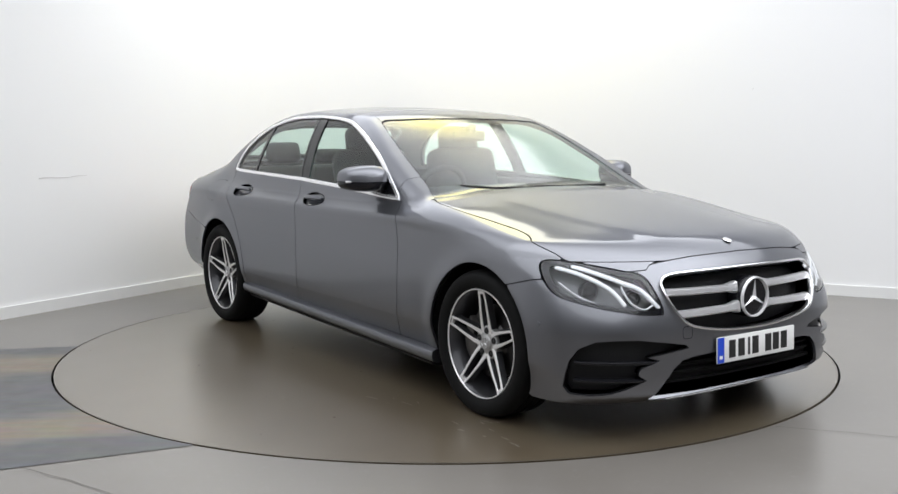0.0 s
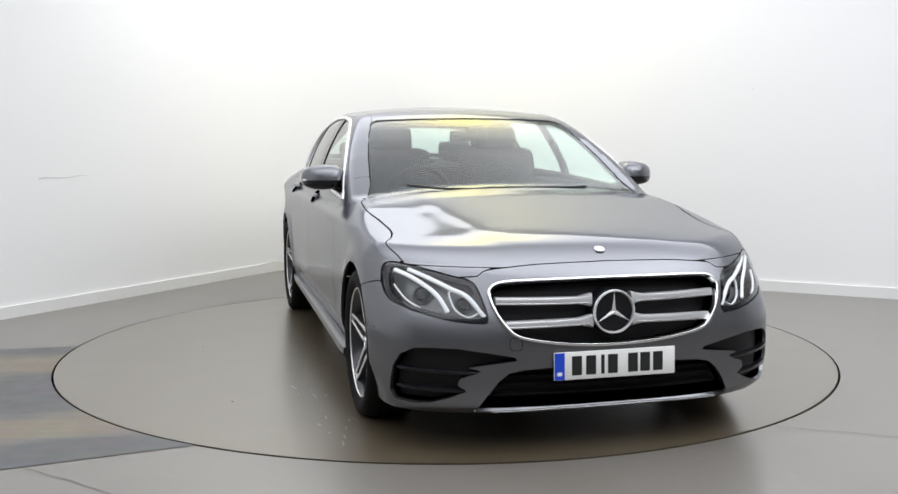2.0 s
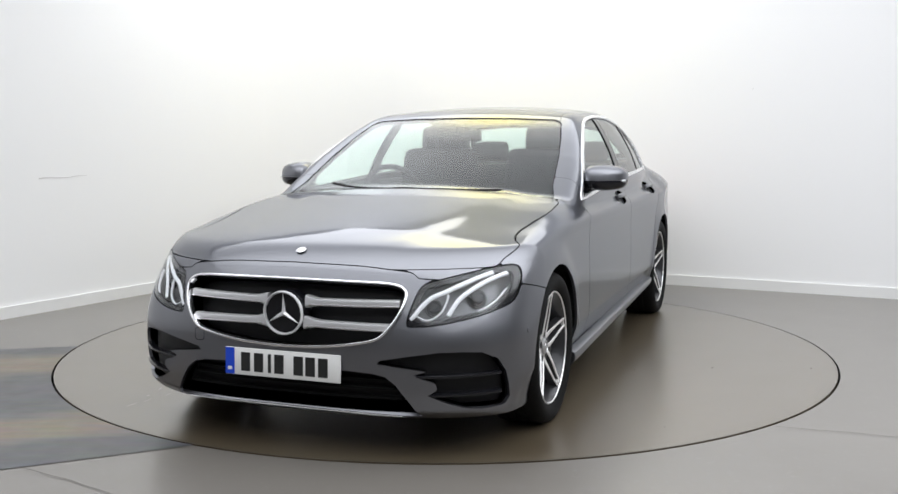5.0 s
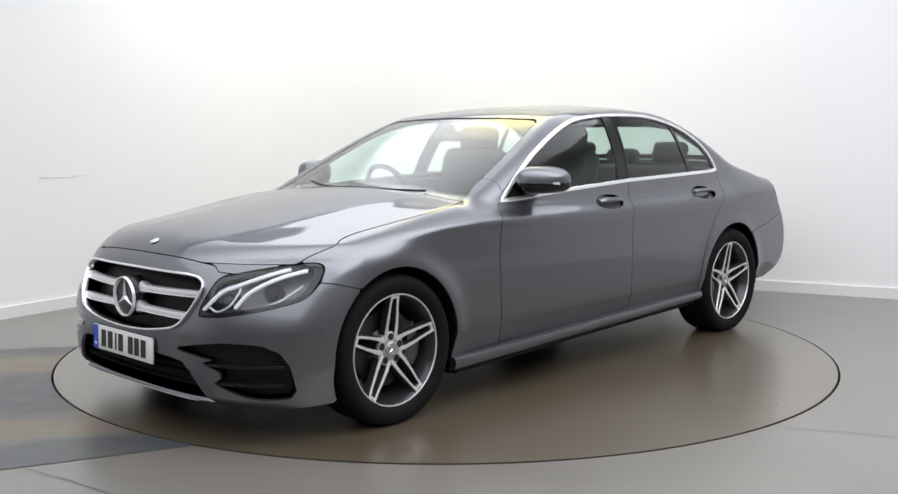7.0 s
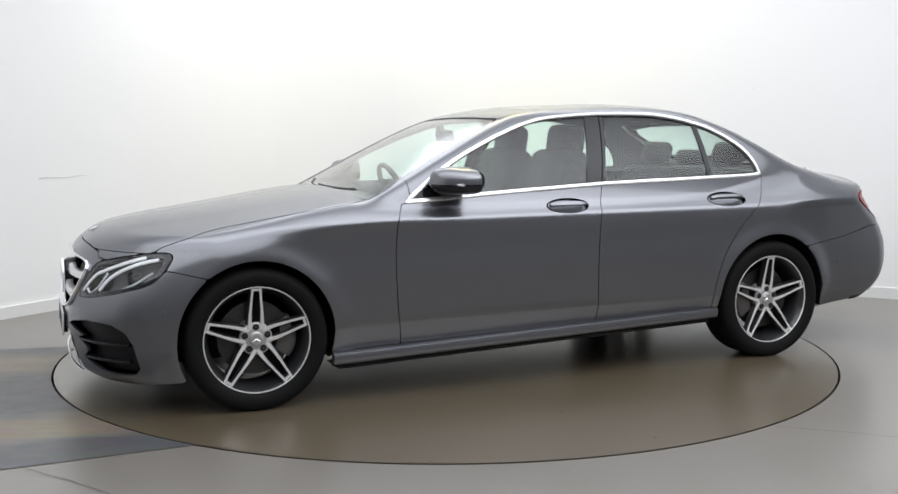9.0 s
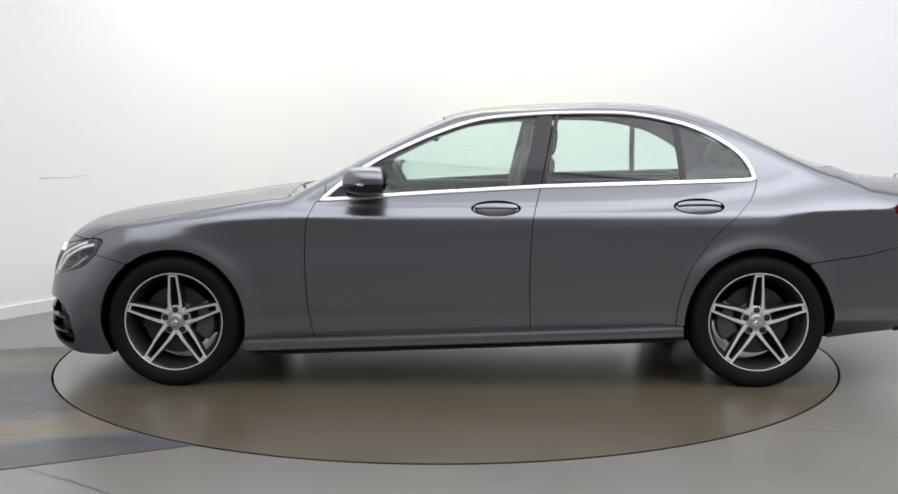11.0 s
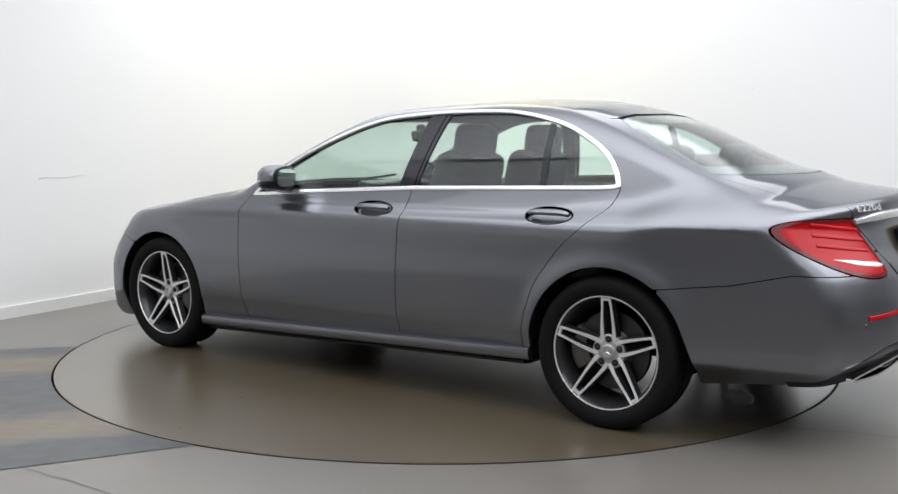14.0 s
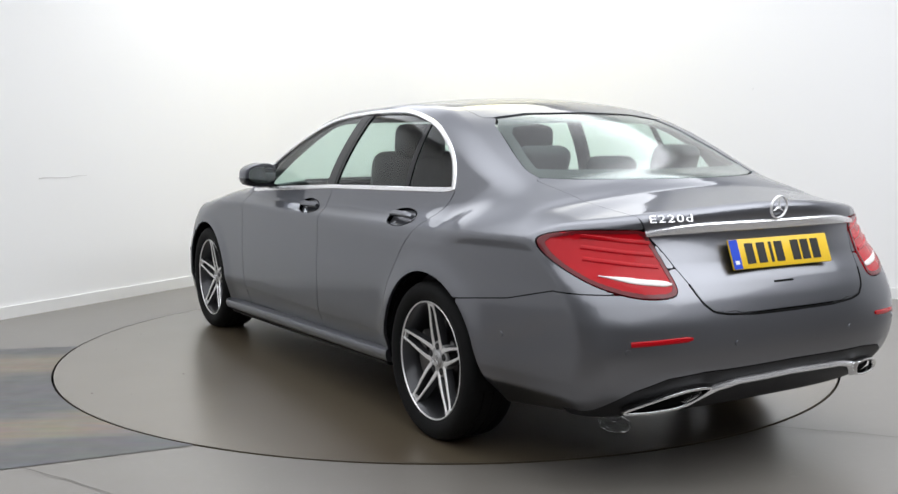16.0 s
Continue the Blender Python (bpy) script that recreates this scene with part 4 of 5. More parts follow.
bmesh.ops.transform(bm, matrix=m, verts=bm.verts[:])
cpart("hood_badge", bm, SATIN)


# number plates: characters stand as plain bars
def number_plate(name, face, s, mat, tilt, label):
    holder = cpart(name, box(0, 0, 0, .008, .52, .111, .003), mat, label=label)
    holder.matrix_basis = Matrix.Translation(CAR_AT + Vector(face)) @ Matrix.Rotation(radians(tilt), 4, "Y")
    part("plate_band", box(s * .0045, -s * -.2375 * -1, 0, .001, .042, .107), PLATE_BLUE, holder, label="blue plate band")
    part("country_bar", box(s * .0052, -s * .2375, -.030, .0006, .020, .014), PLATE_WHITE, holder)
    part("plate_mount", box(-s * .014, 0, 0, .018, .48, .09, .004), BLACK_PLASTIC, holder)
    for i, u in enumerate((-.165, -.105, -.055, -.012, .075, .128, .184)):
        wd = .014 if i == 2 else .042
        part("character_bar", box(s * .0046, u * s, 0, .0012, wd, .076), PLATE_INK, holder)
    return holder


number_plate("front_number_plate", (2.284, 0, .361), 1, PLATE_WHITE, -2, "white front plate with blue band and dark bars")
number_plate("rear_number_plate", (-2.512, 0, .838), -1, PLATE_YELLOW, 20, "yellow rear plate with blue band and dark bars")

# front bumper trim
q = np.linspace(-.485, .485, 40)
p = on_front(np.c_[q, .198 - .012 * (q / .5) ** 2])
n = np.c_[np.ones(40), .5 * q, np.zeros(40)]
cpart("splitter_strip", ribbon(p + np.array([0, 0, -.010]), n, .0024, .005), BRIGHT_TRIM, label="chrome strip under the lower intake")
for zc in (.245, .285, .318):
    q = np.linspace(-.44 - (.318 - zc) * .6, .44 + (.318 - zc) * .6, 20)
    p = on_front(np.c_[q, np.full(20, zc)]) - np.array([.04, 0, 0])
    cpart("intake_slat", ribbon(p, np.repeat([[1.0, 0, 0]], 20, 0), .006, .012), UNDER)
for s in (1, -1):
    for y0, y1, zc in ((.552, .835, .338), (.602, .835, .264)):
        q = np.linspace(y0, y1, 16)
        p = on_front(np.c_[q * s, zc + .012 * (q - y0)])
        n = slope_of(p)
        cpart("intake_fin", ribbon(p - n * .014, n, .007, .014), BLACK_GLOSS, label="black fin across the side intake")
    for at in ((1.884, .487),):
        p = on_side([at], s)
        n = slope_of(p)[0]
        bm = lathe([(0, .003), (.0095, .003), (.0105, .0), (.0105, -.004)], 18)
        bmesh.ops.transform(bm, matrix=Matrix.Translation(p[0]) @ Vector((0, 1, 0)).rotation_difference(Vector(n)).to_matrix().to_4x4(), verts=bm.verts[:])
        cpart("parking_sensor", bm, PAINT)

# towing eye cover: a fine outline in the front bumper
a = np.linspace(0, 2 * math.pi, 25)[:-1]
sq = lambda c: np.sign(c) * np.abs(c) ** .5
p = on_front(np.c_[-.405 + .024 * sq(np.cos(a)), .452 + .025 * sq(np.sin(a))])
n = slope_of(p)
cpart("tow_cover_seam", ribbon(p, n, .0011, .0006, closed=True), UNDER)

# head lamps
for k, s in ((LEFT, 1), (RIGHT, -1)):
    lamp = plate("headlight", d_lamp - .002, LAMP_DARK, offset=-.075, thick=-.07, keep=k, label="clear headlamp with two curved light guides")
    plate("lens", d_lamp + .002, LENS, lamp, thick=.012, offset=-.0015, keep=k)
    plate("bezel", np.maximum(d_lamp + .002, -(d_lamp + .019)), BLACK_GLOSS, lamp, thick=.02, offset=-.006, keep=k)
    for pts, w, dep in (([(.817, .721), (.757, .694), (.689, .640), (.654, .574)], .0095, .010), ([(.770, .728), (.722, .708), (.635, .664), (.578, .635), (.520, .560)], .0095, .010),
                        ([(.640, .655), (.643, .637), (.627, .586), (.583, .558), (.538, .576)], .0042, .016), ([(.831, .664), (.799, .615), (.741, .578), (.686, .561)], .0042, .016)):
        c = smooth_loop(pts, 6, False)
        p = on_front(np.c_[c[:, 0] * s, c[:, 1]])
        n = slope_of(p)
        cpart("light_guide", ribbon(p - n * dep, n, w, .006, ROUND), LAMP_WHITE, lamp)
    for cy, cz, r in ((.752, .645, .030), (.600, .612, .026)):
        p = on_front([(cy * s, cz)])
        n = slope_of(p)[0]
        at = p[0] - n * .052
        aim = Vector((.93, .36 * s, .05)).normalized()
        bm = lathe([(0, .02), (r * .5, .017), (r * .85, .008), (r, -.002), (r * 1.12, -.002), (r * 1.18, .006), (r * 1.3, .004), (r * 1.3, -.03)], 28)
        for f in bm.faces:
            f.material_index = 0 if f.calc_center_median().xz.length < r else 1
        bmesh.ops.transform(bm, matrix=Matrix.Translation(at) @ Vector((0, 1, 0)).rotation_difference(aim).to_matrix().to_4x4(), verts=bm.verts[:])
        cpart("projector", bm, [BLACK_GLOSS, GUNMETAL], lamp, label="round glass projector")

# tail lamps
for k, s in ((LEFT, 1), (RIGHT, -1)):
    lamp = plate("tail_light", d_tail + .002, LENS_RED, thick=.03, offset=.002, keep=k, label="red tail lamp with a clear reversing strip")
    band = np.interp(A0, [.50, .62, .74, .80], [.757, .770, .788, .80])
    plate("lamp_surround", np.maximum(d_tail + .002, -(d_tail + .016)), LENS_DARK_RED, lamp, offset=.004, thick=.006, keep=k)
    for dz in (.045, .085, .125):
        c = np.linspace(.535, .765 - dz * .2, 14)
        zz = np.interp(c, [.50, .62, .74, .80], [.757, .770, .788, .80]) + dz
        p = on_back(np.c_[c * s, zz])
        n = slope_of(p)
        cpart("light_bar", ribbon(p + n * .002, n, .008, .0035), LENS_RED, lamp)
    c = np.linspace(.515, .735, 16)
    zz = np.interp(c, [.50, .62, .74], [.748, .760, .781])
    p = on_back(np.c_[c * s, zz])
    n = slope_of(p)
    tp = np.clip(np.minimum((c - .505) / .03, (.742 - c) / .09), .15, 1)
    cpart("reversing_strip", ribbon(p + n * .003, n, .011, .003, taper=tp), material("clear_ribbed_plastic", (.75, .70, .68), .2, 0, .8, vary=.15, vary_scale=90), lamp, label="clear ribbed reversing strip")

# boot trim
q = np.linspace(-.545, .545, 44)
p = on_back(np.c_[q, .938 - .022 * (q / .545) ** 4])
n = slope_of(p)
tp = .55 + .45 * np.clip((.545 - np.abs(q)) / .16, 0, 1)
cpart("boot_strip", ribbon(p + n * .006, n, .0185, .010, taper=tp), BRIGHT_TRIM, label="bright chrome strip across the boot lid")
# black strip draws the shadow gap below the boot lid
q = np.linspace(-.45, .45, 60)
p = on_back(np.c_[q, np.interp(np.abs(q), [0, .2, .33, .385, .425, .45], [.634, .635, .643, .653, .688, .748])])
n = slope_of(p)
cpart("boot_gap_shade", ribbon(p - n * .002, n, .0042, .0045), UNDER, label="black strip for the shadow gap along the boot lid's lower edge")
p = on_back([(-.0, 1.000)])[0]
cpart("boot_star", star_bm(.044, .008, Matrix.Translation((p[0] - .010, -.0, 1.000)) @ Matrix.Rotation(math.pi, 4, "Z") @ Matrix.Rotation(radians(8), 4, "Y"), ring=.14, spoke=.10), BADGE, label="chrome three-ray ring emblem")
txt = bpy.data.curves.new("model_badge", "FONT")
txt.body, txt.size, txt.extrude, txt.bevel_depth, txt.space_character = "E220d", .039, .0015, .0002, 1.15
badge = new("model_badge", txt)
badge.parent = car
p = on_back([(.537, .953)])[0]
p2 = on_back([(.37, .955)])[0]
run = (Vector(p2) - Vector(p)).normalized()
upv = (Vector(on_back([(.45, .99)])[0]) - Vector(on_back([(.45, .955)])[0])).normalized()
outv = run.cross(upv).normalized()
badge.matrix_basis = Matrix.Translation(CAR_AT + Vector(p) + outv * .012) @ Matrix((run * 1.55, outv.cross(run), outv)).transposed().to_4x4()
txt.materials.append(SATIN)
tagged(badge, "chrome model lettering")

# rear bumper: reflectors, sensors, exhaust trims
for s in (1, -1):
    c = np.linspace(.485, .695, 12)
    p = on_back(np.c_[c * s, .570 - .012 * (c - .485) / .2])
    n = slope_of(p)
    cpart("rear_reflector", ribbon(p + n * .001, n, .0095, .004, taper=np.clip((c - .47) / .03, .4, 1)), LENS_RED, label="slim red reflector")
    for y, z in ((.704, .531), (.878, .529), (.30, .54)):
        p = on_back([(y * s, z)])
        n = slope_of(p)[0]
        bm = lathe([(0, .003), (.0095, .003), (.0105, .0), (.0105, -.004)], 18)
        bmesh.ops.transform(bm, matrix=Matrix.Translation(p[0]) @ Vector((0, 1, 0)).rotation_difference(Vector(n)).to_matrix().to_4x4(), verts=bm.verts[:])
        cpart("parking_sensor", bm, PAINT)
    pipe = smooth_loop([(.668, .302), (.60, .345), (.50, .383), (.412, .390), (.395, .372), (.45, .325), (.53, .305)], 6)
    base = on_back(np.c_[pipe[:, 0] * s, np.full(len(pipe), .43)])
    base[:, 2] = pipe[:, 1]
    base[:, 0] += np.clip(.39 - pipe[:, 1], 0, 1) * .75
    n = np.repeat([[-.94, .30 * s, 0]], len(base), 0)
    ex = cpart("exhaust_trim", ribbon(base + n * .002, n, .0055, .014, closed=True), CHROME, label="chrome exhaust surround")
    bm = bmesh.new()
    bm.faces.new([bm.verts.new(b - m * .02) for b, m in zip(base, n)])
    cpart("exhaust_mouth", bm, UNDER, ex)
q = np.linspace(-.45, .45, 40)
zz = np.interp(np.abs(q), [0, .28, .36, .41, .45], [.402, .396, .380, .350, .322])
p = on_back(np.c_[q, np.full(len(q), .43)])
p[:, 2] = zz
p[:, 0] += np.clip(.39 - zz, 0, 1) * .75 + .004
cpart("diffuser_strip", ribbon(p, np.repeat([[-1.0, 0, .2]], 40, 0), .011, .012), BRIGHT_TRIM, label="chrome strip joining both exhaust surrounds")

q = np.linspace(-.03, .07, 8)
p = on_back(np.c_[q, np.full(8, .735)])
cpart("boot_latch_slot", ribbon(p, slope_of(p), .004, .0015), UNDER)
# ---- cabin, seen through the glass ----
def rounded(cx, cy, cz, sx, sy, sz, bevel, turn=0.0, bm=None):
    return box(cx, cy, cz, sx, sy, sz, bevel, bm, Matrix.Rotation(radians(turn), 3, "Y"), seg=3)


def front_seat(y):
    s = cpart("front_seat", rounded(.02, y, .56, .54, .50, .20, .07, -6), LEATHER, label="black leather front seat with head restraint")
    cpart("backrest", rounded(-.335, y, .87, .17, .50, .64, .07, -14), LEATHER, s)
    cpart("head_restraint", rounded(-.43, y, 1.235, .135, .27, .18, .05, -8), LEATHER, s)
    for d in (-.06, .06):
        bm = bmesh.new()
        bmesh.ops.create_cone(bm, cap_ends=True, segments=10, radius1=.006, radius2=.006, depth=.14, matrix=pose(-.412, y + d, 1.12, 0, -8, 0))
        cpart("restraint_post", bm, CHROME, s)


front_seat(.35)
front_seat(-.35)
bench = cpart("rear_bench", rounded(-1.02, 0, .55, .52, 1.30, .22, .07, -6), LEATHER, label="black leather rear bench with three head restraints")
cpart("bench_back", rounded(-1.42, 0, .82, .18, 1.26, .50, .07, -24), LEATHER, bench)
for y, h in ((-.38, .15), (0, .10), (.38, .15)):
    cpart("head_restraint", rounded(-1.55, y, 1.07 + h / 2, .10, .25, h, .04, -20), LEATHER, bench)
    for d in (-.05, .05):
        bm = bmesh.new()
        bmesh.ops.create_cone(bm, cap_ends=True, segments=8, radius1=.005, radius2=.005, depth=.10, matrix=pose(-1.53, y + d, 1.05, 0, -20, 0))
        cpart("restraint_post", bm, CHROME, bench)
cpart("parcel_shelf", rounded(-1.74, 0, 1.03, .36, 1.16, .03, .01), CABIN)
cpart("dashboard", rounded(.68, 0, .85, .42, 1.42, .17, .06, 7), CABIN, label="dark dashboard with wide display hood")
cpart("display_hood", rounded(.56, -.20, .945, .10, .62, .09, .02, -10), BLACK_GLOSS)
cpart("centre_console", rounded(.15, 0, .62, .80, .22, .22, .04, -8), CABIN)
bm = bmesh.new()
ring = [(.175 * math.cos(a), .175 * math.sin(a)) for a in np.linspace(0, 2 * math.pi, 33)[:-1]]
m = Matrix.Translation((.36, -.35, .93)) @ Matrix.Rotation(radians(-65), 4, "Y")
pts = [m @ Vector((a, b, 0)) for a, b in ring]
up = (m.to_3x3() @ Vector((0, 0, 1)))
ribbon([tuple(p) for p in pts], [tuple(up)] * 32, .016, .016, ROUND, True, bm)
wheel = cpart("steering_wheel", bm, LEATHER, label="leather steering wheel on the driver's side")
bm = rounded(0, 0, 0, .10, .16, .05, .02)
bmesh.ops.transform(bm, matrix=m, verts=bm.verts[:])
cpart("wheel_boss", bm, CABIN, wheel)
for a in (0, math.pi, -math.pi / 2):
    bm = box(.10 * math.sin(a) if abs(a) == math.pi / 2 else 0, .12 * math.cos(a) if abs(a) != math.pi / 2 else 0, 0, .03, .12, .02, .004) if abs(a) != math.pi / 2 else box(-.11, 0, 0, .12, .03, .02, .004)
    bmesh.ops.transform(bm, matrix=m, verts=bm.verts[:])
    cpart("wheel_spoke", bm, SATIN, wheel)
bm = rounded(.17, -.0, 1.262, .03, .235, .065, .014, 14)
rv = cpart("rear_view_mirror", bm, BLACK_PLASTIC, label="black interior mirror below the roof")
cpart("mirror_stalk", rounded(.20, 0, 1.305, .04, .05, .05, .012, 20), BLACK_PLASTIC, rv)
for s in (1, -1):
    cpart("door_card", rounded(-.35, s * .77, .80, 2.1, .06, .36, .025), CABIN)
# wipers lie at the foot of the windscreen
for y0, y1, z0 in ((.46, -.12, .0), (-.06, -.52, .006)):
    q = np.linspace(0, 1, 16)
    y = y0 + (y1 - y0) * q
    p = np.c_[.93 - .12 * (y / .6) ** 2 - .03 * q, y, np.full(16, 1.3)]
    p = cast(p, (0, 0, -1), .8)
    n = slope_of(p)
    w = cpart("wiper", ribbon(p - n * .003, n, .006, .005), BLACK_PLASTIC, label="black windscreen wiper")
# ---- worn patch, joints and marks of the floor and walls ----
def worn_material():
    m = material("worn_painted_strip", (.16, .165, .18), .35, vary=.2, vary_scale=2)
    nt = m.node_tree
    b = nt.nodes["Principled BSDF"]
    uv = nt.nodes.new("ShaderNodeUVMap")
    sep = nt.nodes.new("ShaderNodeSeparateXYZ")
    nt.links.new(uv.outputs[0], sep.inputs[0])
    tc = nt.nodes.new("ShaderNodeTexCoord")
    mp = nt.nodes.new("ShaderNodeMapping")
    mp.inputs["Rotation"].default_value = (0, 0, radians(-15))
    mp.inputs["Scale"].default_value = (.8, 6, 1)
    nt.links.new(tc.outputs["Object"], mp.inputs[0])
    n = nt.nodes.new("ShaderNodeTexNoise")
    n.inputs["Scale"].default_value, n.inputs["Detail"].default_value = 1.3, 8
    nt.links.new(mp.outputs[0], n.inputs["Vector"])
    ma = nt.nodes.new("ShaderNodeMath")
    ma.operation = "MULTIPLY_ADD"
    ma.inputs[1].default_value = .16
    nt.links.new(n.outputs["Fac"], ma.inputs[0])
    nt.links.new(sep.outputs[1], ma.inputs[2])
    su = nt.nodes.new("ShaderNodeMath")
    su.operation = "SUBTRACT"
    su.inputs[1].default_value = .08
    nt.links.new(ma.outputs[0], su.inputs[0])
    ramp = nt.nodes.new("ShaderNodeValToRGB")
    dark, tan, mid = (.078, .078, .083, 1), (.185, .15, .11, 1), (.135, .125, .112, 1)
    stops = [(0, dark), (.06, dark), (.12, tan), (.24, tan), (.31, dark), (.62, dark), (.66, mid), (.70, tan), (.80, tan), (.85, mid), (.88, dark), (1, dark)]
    while len(ramp.color_ramp.elements) < len(stops):
        ramp.color_ramp.elements.new(.5)
    for e, (q, c) in zip(ramp.color_ramp.elements, stops):
        e.position, e.color = q, c
    nt.links.new(su.outputs[0], ramp.inputs[0])
    n2 = nt.nodes.new("ShaderNodeTexNoise")
    n2.inputs["Scale"].default_value, n2.inputs["Detail"].default_value = 5, 8
    nt.links.new(mp.outputs[0], n2.inputs["Vector"])
    mul = nt.nodes.new("ShaderNodeMix")
    mul.data_type, mul.blend_type = "RGBA", "MULTIPLY"
    mul.inputs[0].default_value = .55
    nt.links.new(ramp.outputs[0], mul.inputs[6])
    nt.links.new(n2.outputs["Color"], mul.inputs[7])
    br = nt.nodes.new("ShaderNodeMix")
    br.data_type, br.blend_type = "RGBA", "MULTIPLY"
    br.inputs[0].default_value = 1
    br.inputs[7].default_value = (1.22, 1.22, 1.22, 1)
    nt.links.new(mul.outputs[2], br.inputs[6])
    nt.links.new(br.outputs[2], b.inputs["Base Color"])
    return m


rows, cols = 24, 24
a0, a1 = radians(180.4), radians(242.3)
d0, d1 = Vector((-.986, -.164)), Vector((-.912, -.41))
v, f, uvs = [], [], []
for i in range(rows + 1):
    q = i / rows
    a = a0 + (a1 - a0) * q
    start = Vector((math.cos(a), math.sin(a))) * (TABLE_R + .012)
    way = d0.lerp(d1, q).normalized()
    for j in range(cols + 1):
        p = start + way * (3.6 * (j / cols))
        v.append((p.x, p.y, .0025))
        uvs.append((j / cols, q))
for i in range(rows):
    for j in range(cols):
        k = i * (cols + 1) + j
        f.append((k, k + 1, k + cols + 2, k + cols + 1))
patch = link("floor_patch", v, f, worn_material())
layer = patch.data.uv_layers.new(name="UVMap")
for l in patch.data.loops:
    layer.data[l.index].uv = uvs[l.vertex_index]
if patch.data.polygons[0].normal.z < 0:
    patch.data.flip_normals()
tagged(patch, "worn strip of grey and tan floor paint beside the turntable", "floor marking", kind="structure")

JOINT = material("dark_floor_joint", (.12, .11, .10), .7, vary=.3, vary_scale=10)


def joint(points, half, mat=JOINT, z=.0028, name="floor_joint", label="thin dark joint in the resin floor"):
    v, f = [], []
    for i, p in enumerate(points):
        a, b = Vector(points[max(i - 1, 0)]), Vector(points[min(i + 1, len(points) - 1)])
        t = (b - a).normalized()
        s = Vector((-t.y, t.x)) * half
        v += [(p[0] + s.x, p[1] + s.y, z), (p[0] - s.x, p[1] - s.y, z)]
    f = [(2 * i, 2 * i + 1, 2 * i + 3, 2 * i + 2) for i in range(len(points) - 1)]
    ob = link(name, v, f, mat)
    if ob.data.polygons[0].normal.z < 0:
        ob.data.flip_normals()
    return tagged(ob, label, "floor joint", kind="structure")


rnd = random.Random(4)
for a, b in (((-1.64, -2.235), (-.6, -2.93)), ((1.435, -1.735), (3.2, -2.38))):
    pts = [(a[0] + (b[0] - a[0]) * t + rnd.uniform(-.006, .006), a[1] + (b[1] - a[1]) * t + rnd.uniform(-.006, .006)) for t in np.linspace(0, 1, 14)]
    joint(pts, .0022)

# scratch and pin marks on the walls
MARK = material("grey_scuff", (.60, .59, .58), .7, vary=.2, vary_scale=20)


def wall_mark(name, a, b, half, inward, label):
    a, b = Vector(a), Vector(b)
    off = Vector((inward.x, inward.y, 0)) * .004
    v = []
    for t in np.linspace(0, 1, 9):
        p = a.lerp(b, t) + off + Vector((0, 0, .004 * math.sin(9 * t)))
        h = half * (1 - .7 * t)
        v += [p + Vector((0, 0, h)), p - Vector((0, 0, h))]
    ob = link(name, v, [(2 * i, 2 * i + 1, 2 * i + 3, 2 * i + 2) for i in range(8)], MARK)
    return tagged(ob, label, "wall mark", kind="structure")


wall_mark("wall_scratch", (-2.916, 1.206, .965), (-2.70, 1.569, .972), .0045, IN_L, "faint grey scratch on the white wall")
wall_mark("wall_pin_mark", (2.478, 2.1745, 1.632), (2.484, 2.1715, 1.632), .006, IN_R, "small dark pin mark on the white wall")

# grit and damp smears on the turntable
GRIT = material("dark_grit", (.09, .075, .06), .8, vary=.3, vary_scale=30)
grit = random.Random(11)
v, f = [], []
for _ in range(55):
    r, a = TABLE_R * math.sqrt(grit.uniform(.05, .97)), grit.uniform(0, 2 * math.pi)
    c, w, n = Vector((r * math.cos(a), r * math.sin(a))), grit.choice((.002, .003, .004, .007)), 6
    k = len(v)
    for i in range(n):
        q = 2 * math.pi * i / n + grit.uniform(-.3, .3)
        v.append((c.x + w * grit.uniform(.5, 1.2) * math.cos(q), c.y + w * grit.uniform(.5, 1.2) * math.sin(q), .0032))
    v.append((c.x, c.y, .0032 + w * .35))
    f += [(k + i, k + (i + 1) % n, k + n) for i in range(n)]
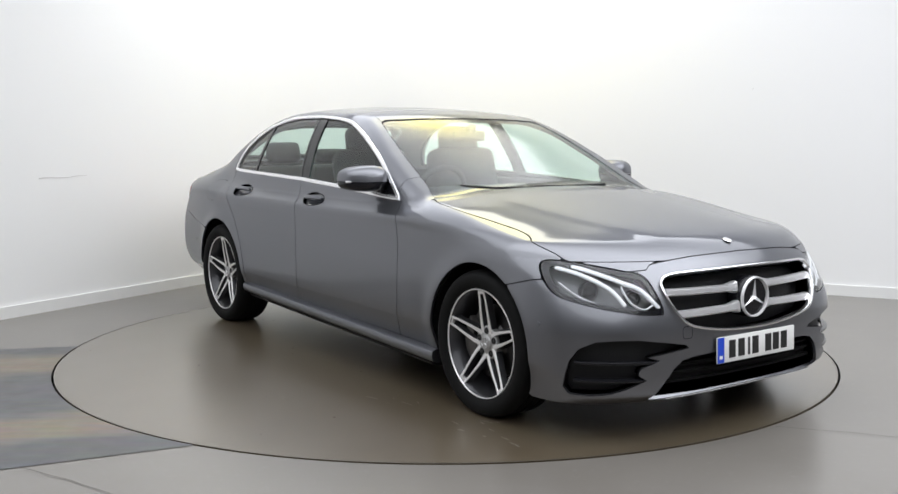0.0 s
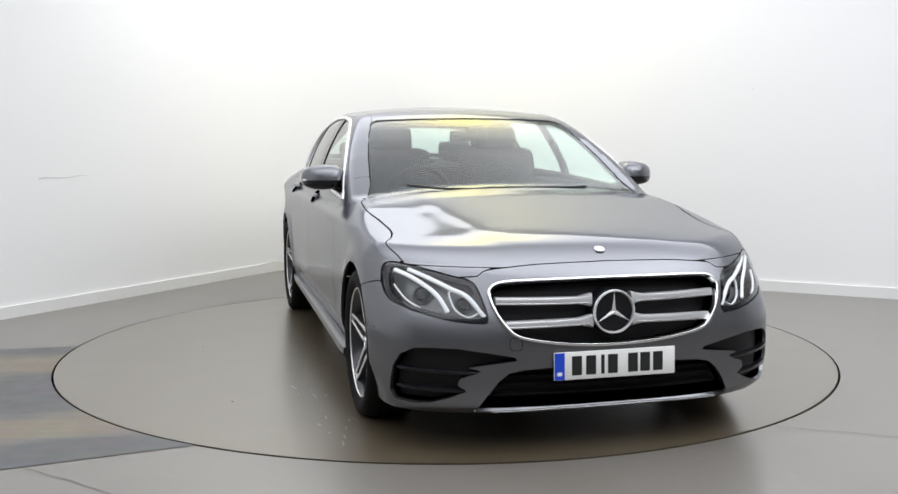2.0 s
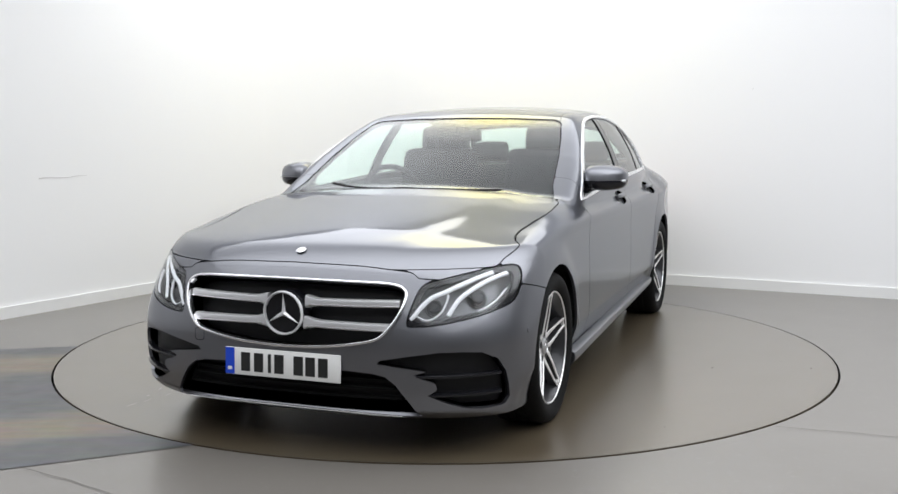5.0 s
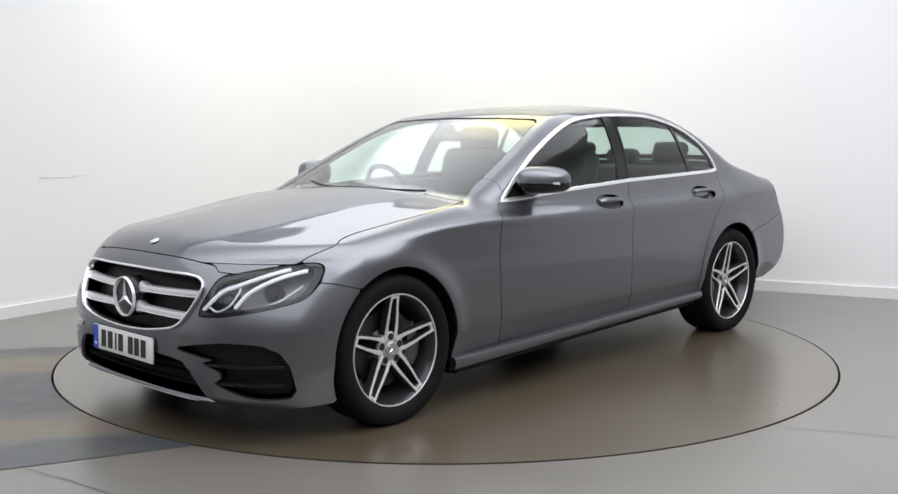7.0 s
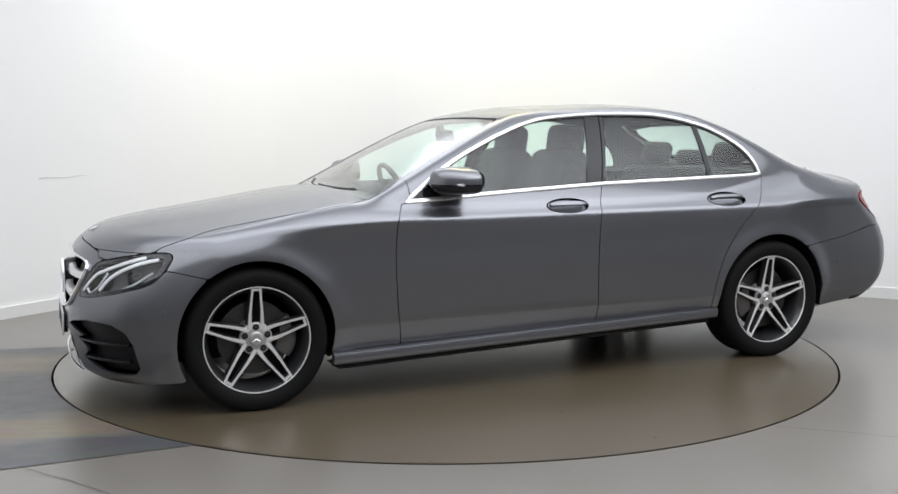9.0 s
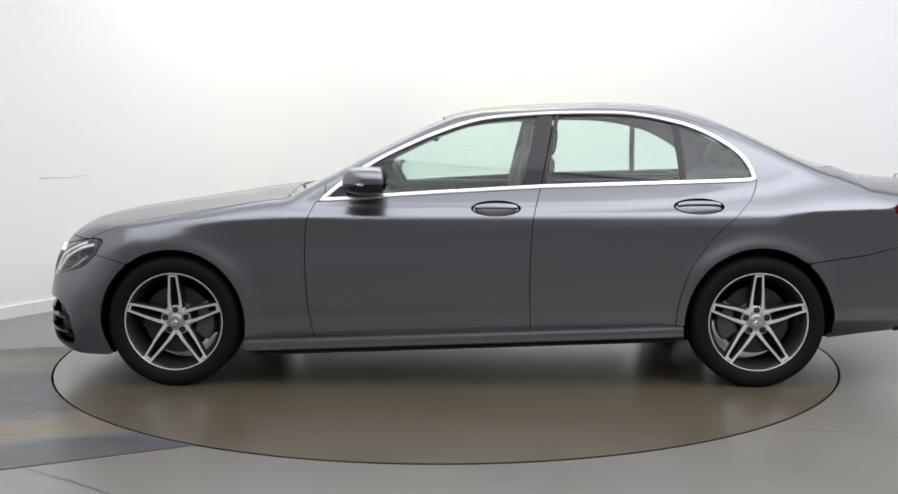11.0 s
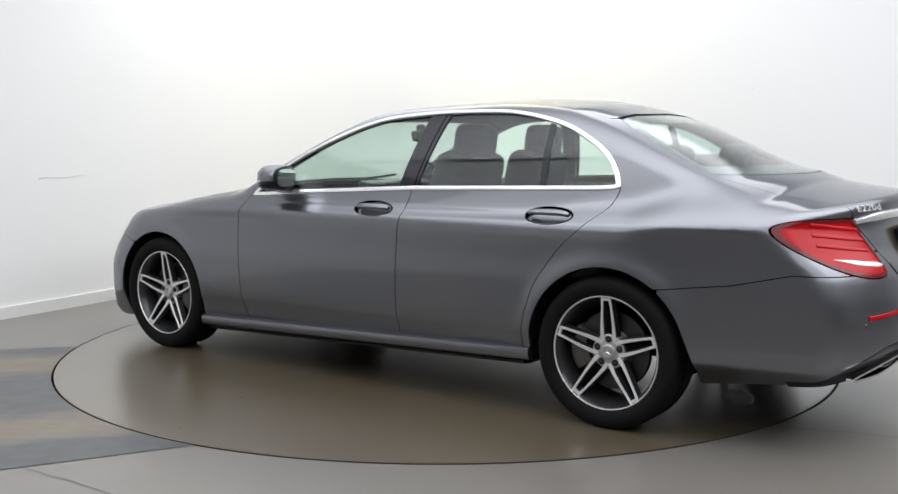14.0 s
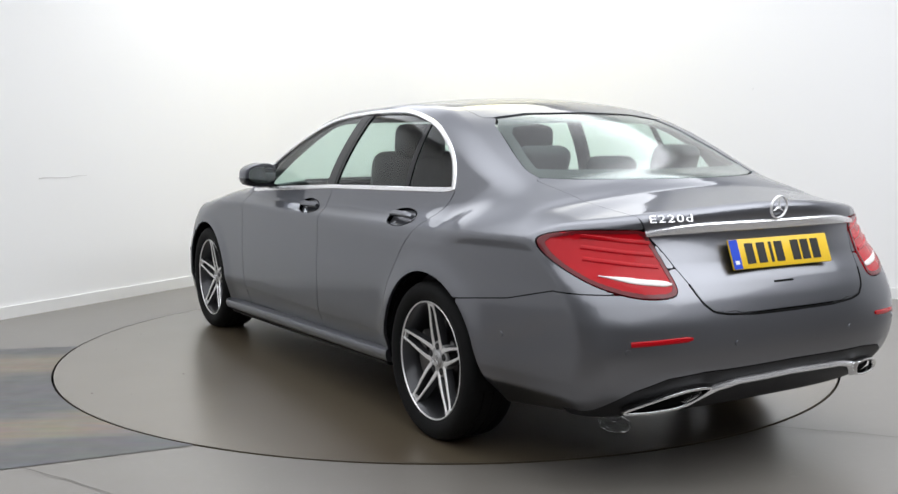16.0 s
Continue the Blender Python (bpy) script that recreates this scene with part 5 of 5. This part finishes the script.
tagged(link("grit", v, f, GRIT, turntable), "scattered specks of dark grit", kind="stuff")

# pale dried splashes by the front of the turntable
SMEAR = material("pale_dried_splash", (.19, .175, .15), .4, vary=.2, vary_scale=40)
splash = random.Random(5)
v, f = [], []
for cx, cy, spread, many in ((.92, -.95, .10, 5), (1.56, -.88, .13, 9)):
    for _ in range(many):
        c = Vector((cx + splash.gauss(0, spread), cy + splash.gauss(0, spread * .5)))
        a, ln, wd = splash.uniform(-.5, .5), splash.uniform(.012, .05), splash.uniform(.002, .006)
        k, n = len(v), 8
        for i in range(n):
            q = 2 * math.pi * i / n
            x, y = ln * math.cos(q) * splash.uniform(.7, 1.1), wd * math.sin(q) * splash.uniform(.6, 1.3)
            v.append((c.x + x * math.cos(a) - y * math.sin(a), c.y + x * math.sin(a) + y * math.cos(a), .0031))
        v.append((c.x, c.y, .0036))
        f += [(k + i, k + (i + 1) % n, k + n) for i in range(n)]
tagged(link("splash_mark", v, f, SMEAR, turntable), "pale dried splash marks", kind="stuff")


def plastic_bundle():
    """A crumpled bundle of clear film standing on the turntable behind the car's rear wheel."""
    top = new("plastic_bundle")
    tagged(top, "small crumpled bundle of clear plastic film on the turntable", "plastic bundle")
    rnd = random.Random(8)
    for nm, at, size, seed in (("film_base", (0, 0, .034), (.075, .06, .034), 1), ("film_twist", (.006, -.004, .080), (.036, .034, .038), 2)):
        bm = bmesh.new()
        bmesh.ops.create_icosphere(bm, subdivisions=3, radius=1)
        for w in bm.verts:
            q = 1 + .16 * math.sin(9 * w.co.x + 7 * w.co.z + seed) * math.cos(8 * w.co.y + seed) + rnd.uniform(-.07, .07)
            w.co = (at[0] + w.co.x * q * size[0], at[1] + w.co.y * q * size[1], max(.003, at[2] + w.co.z * q * size[2]))
        part(nm, bm, LENS, top, angle=20)
    for ob in top.children:
        ob.location = (-1.915, .30, 0)
    return top


bundle = plastic_bundle()


def motions():
    turn = [(t, pose(0, 0, 0, 0, 0, a)) for t, a in HEADING]
    walk(car, turn)
    walk(bundle, turn)
    walk(turntable, turn)


motions()
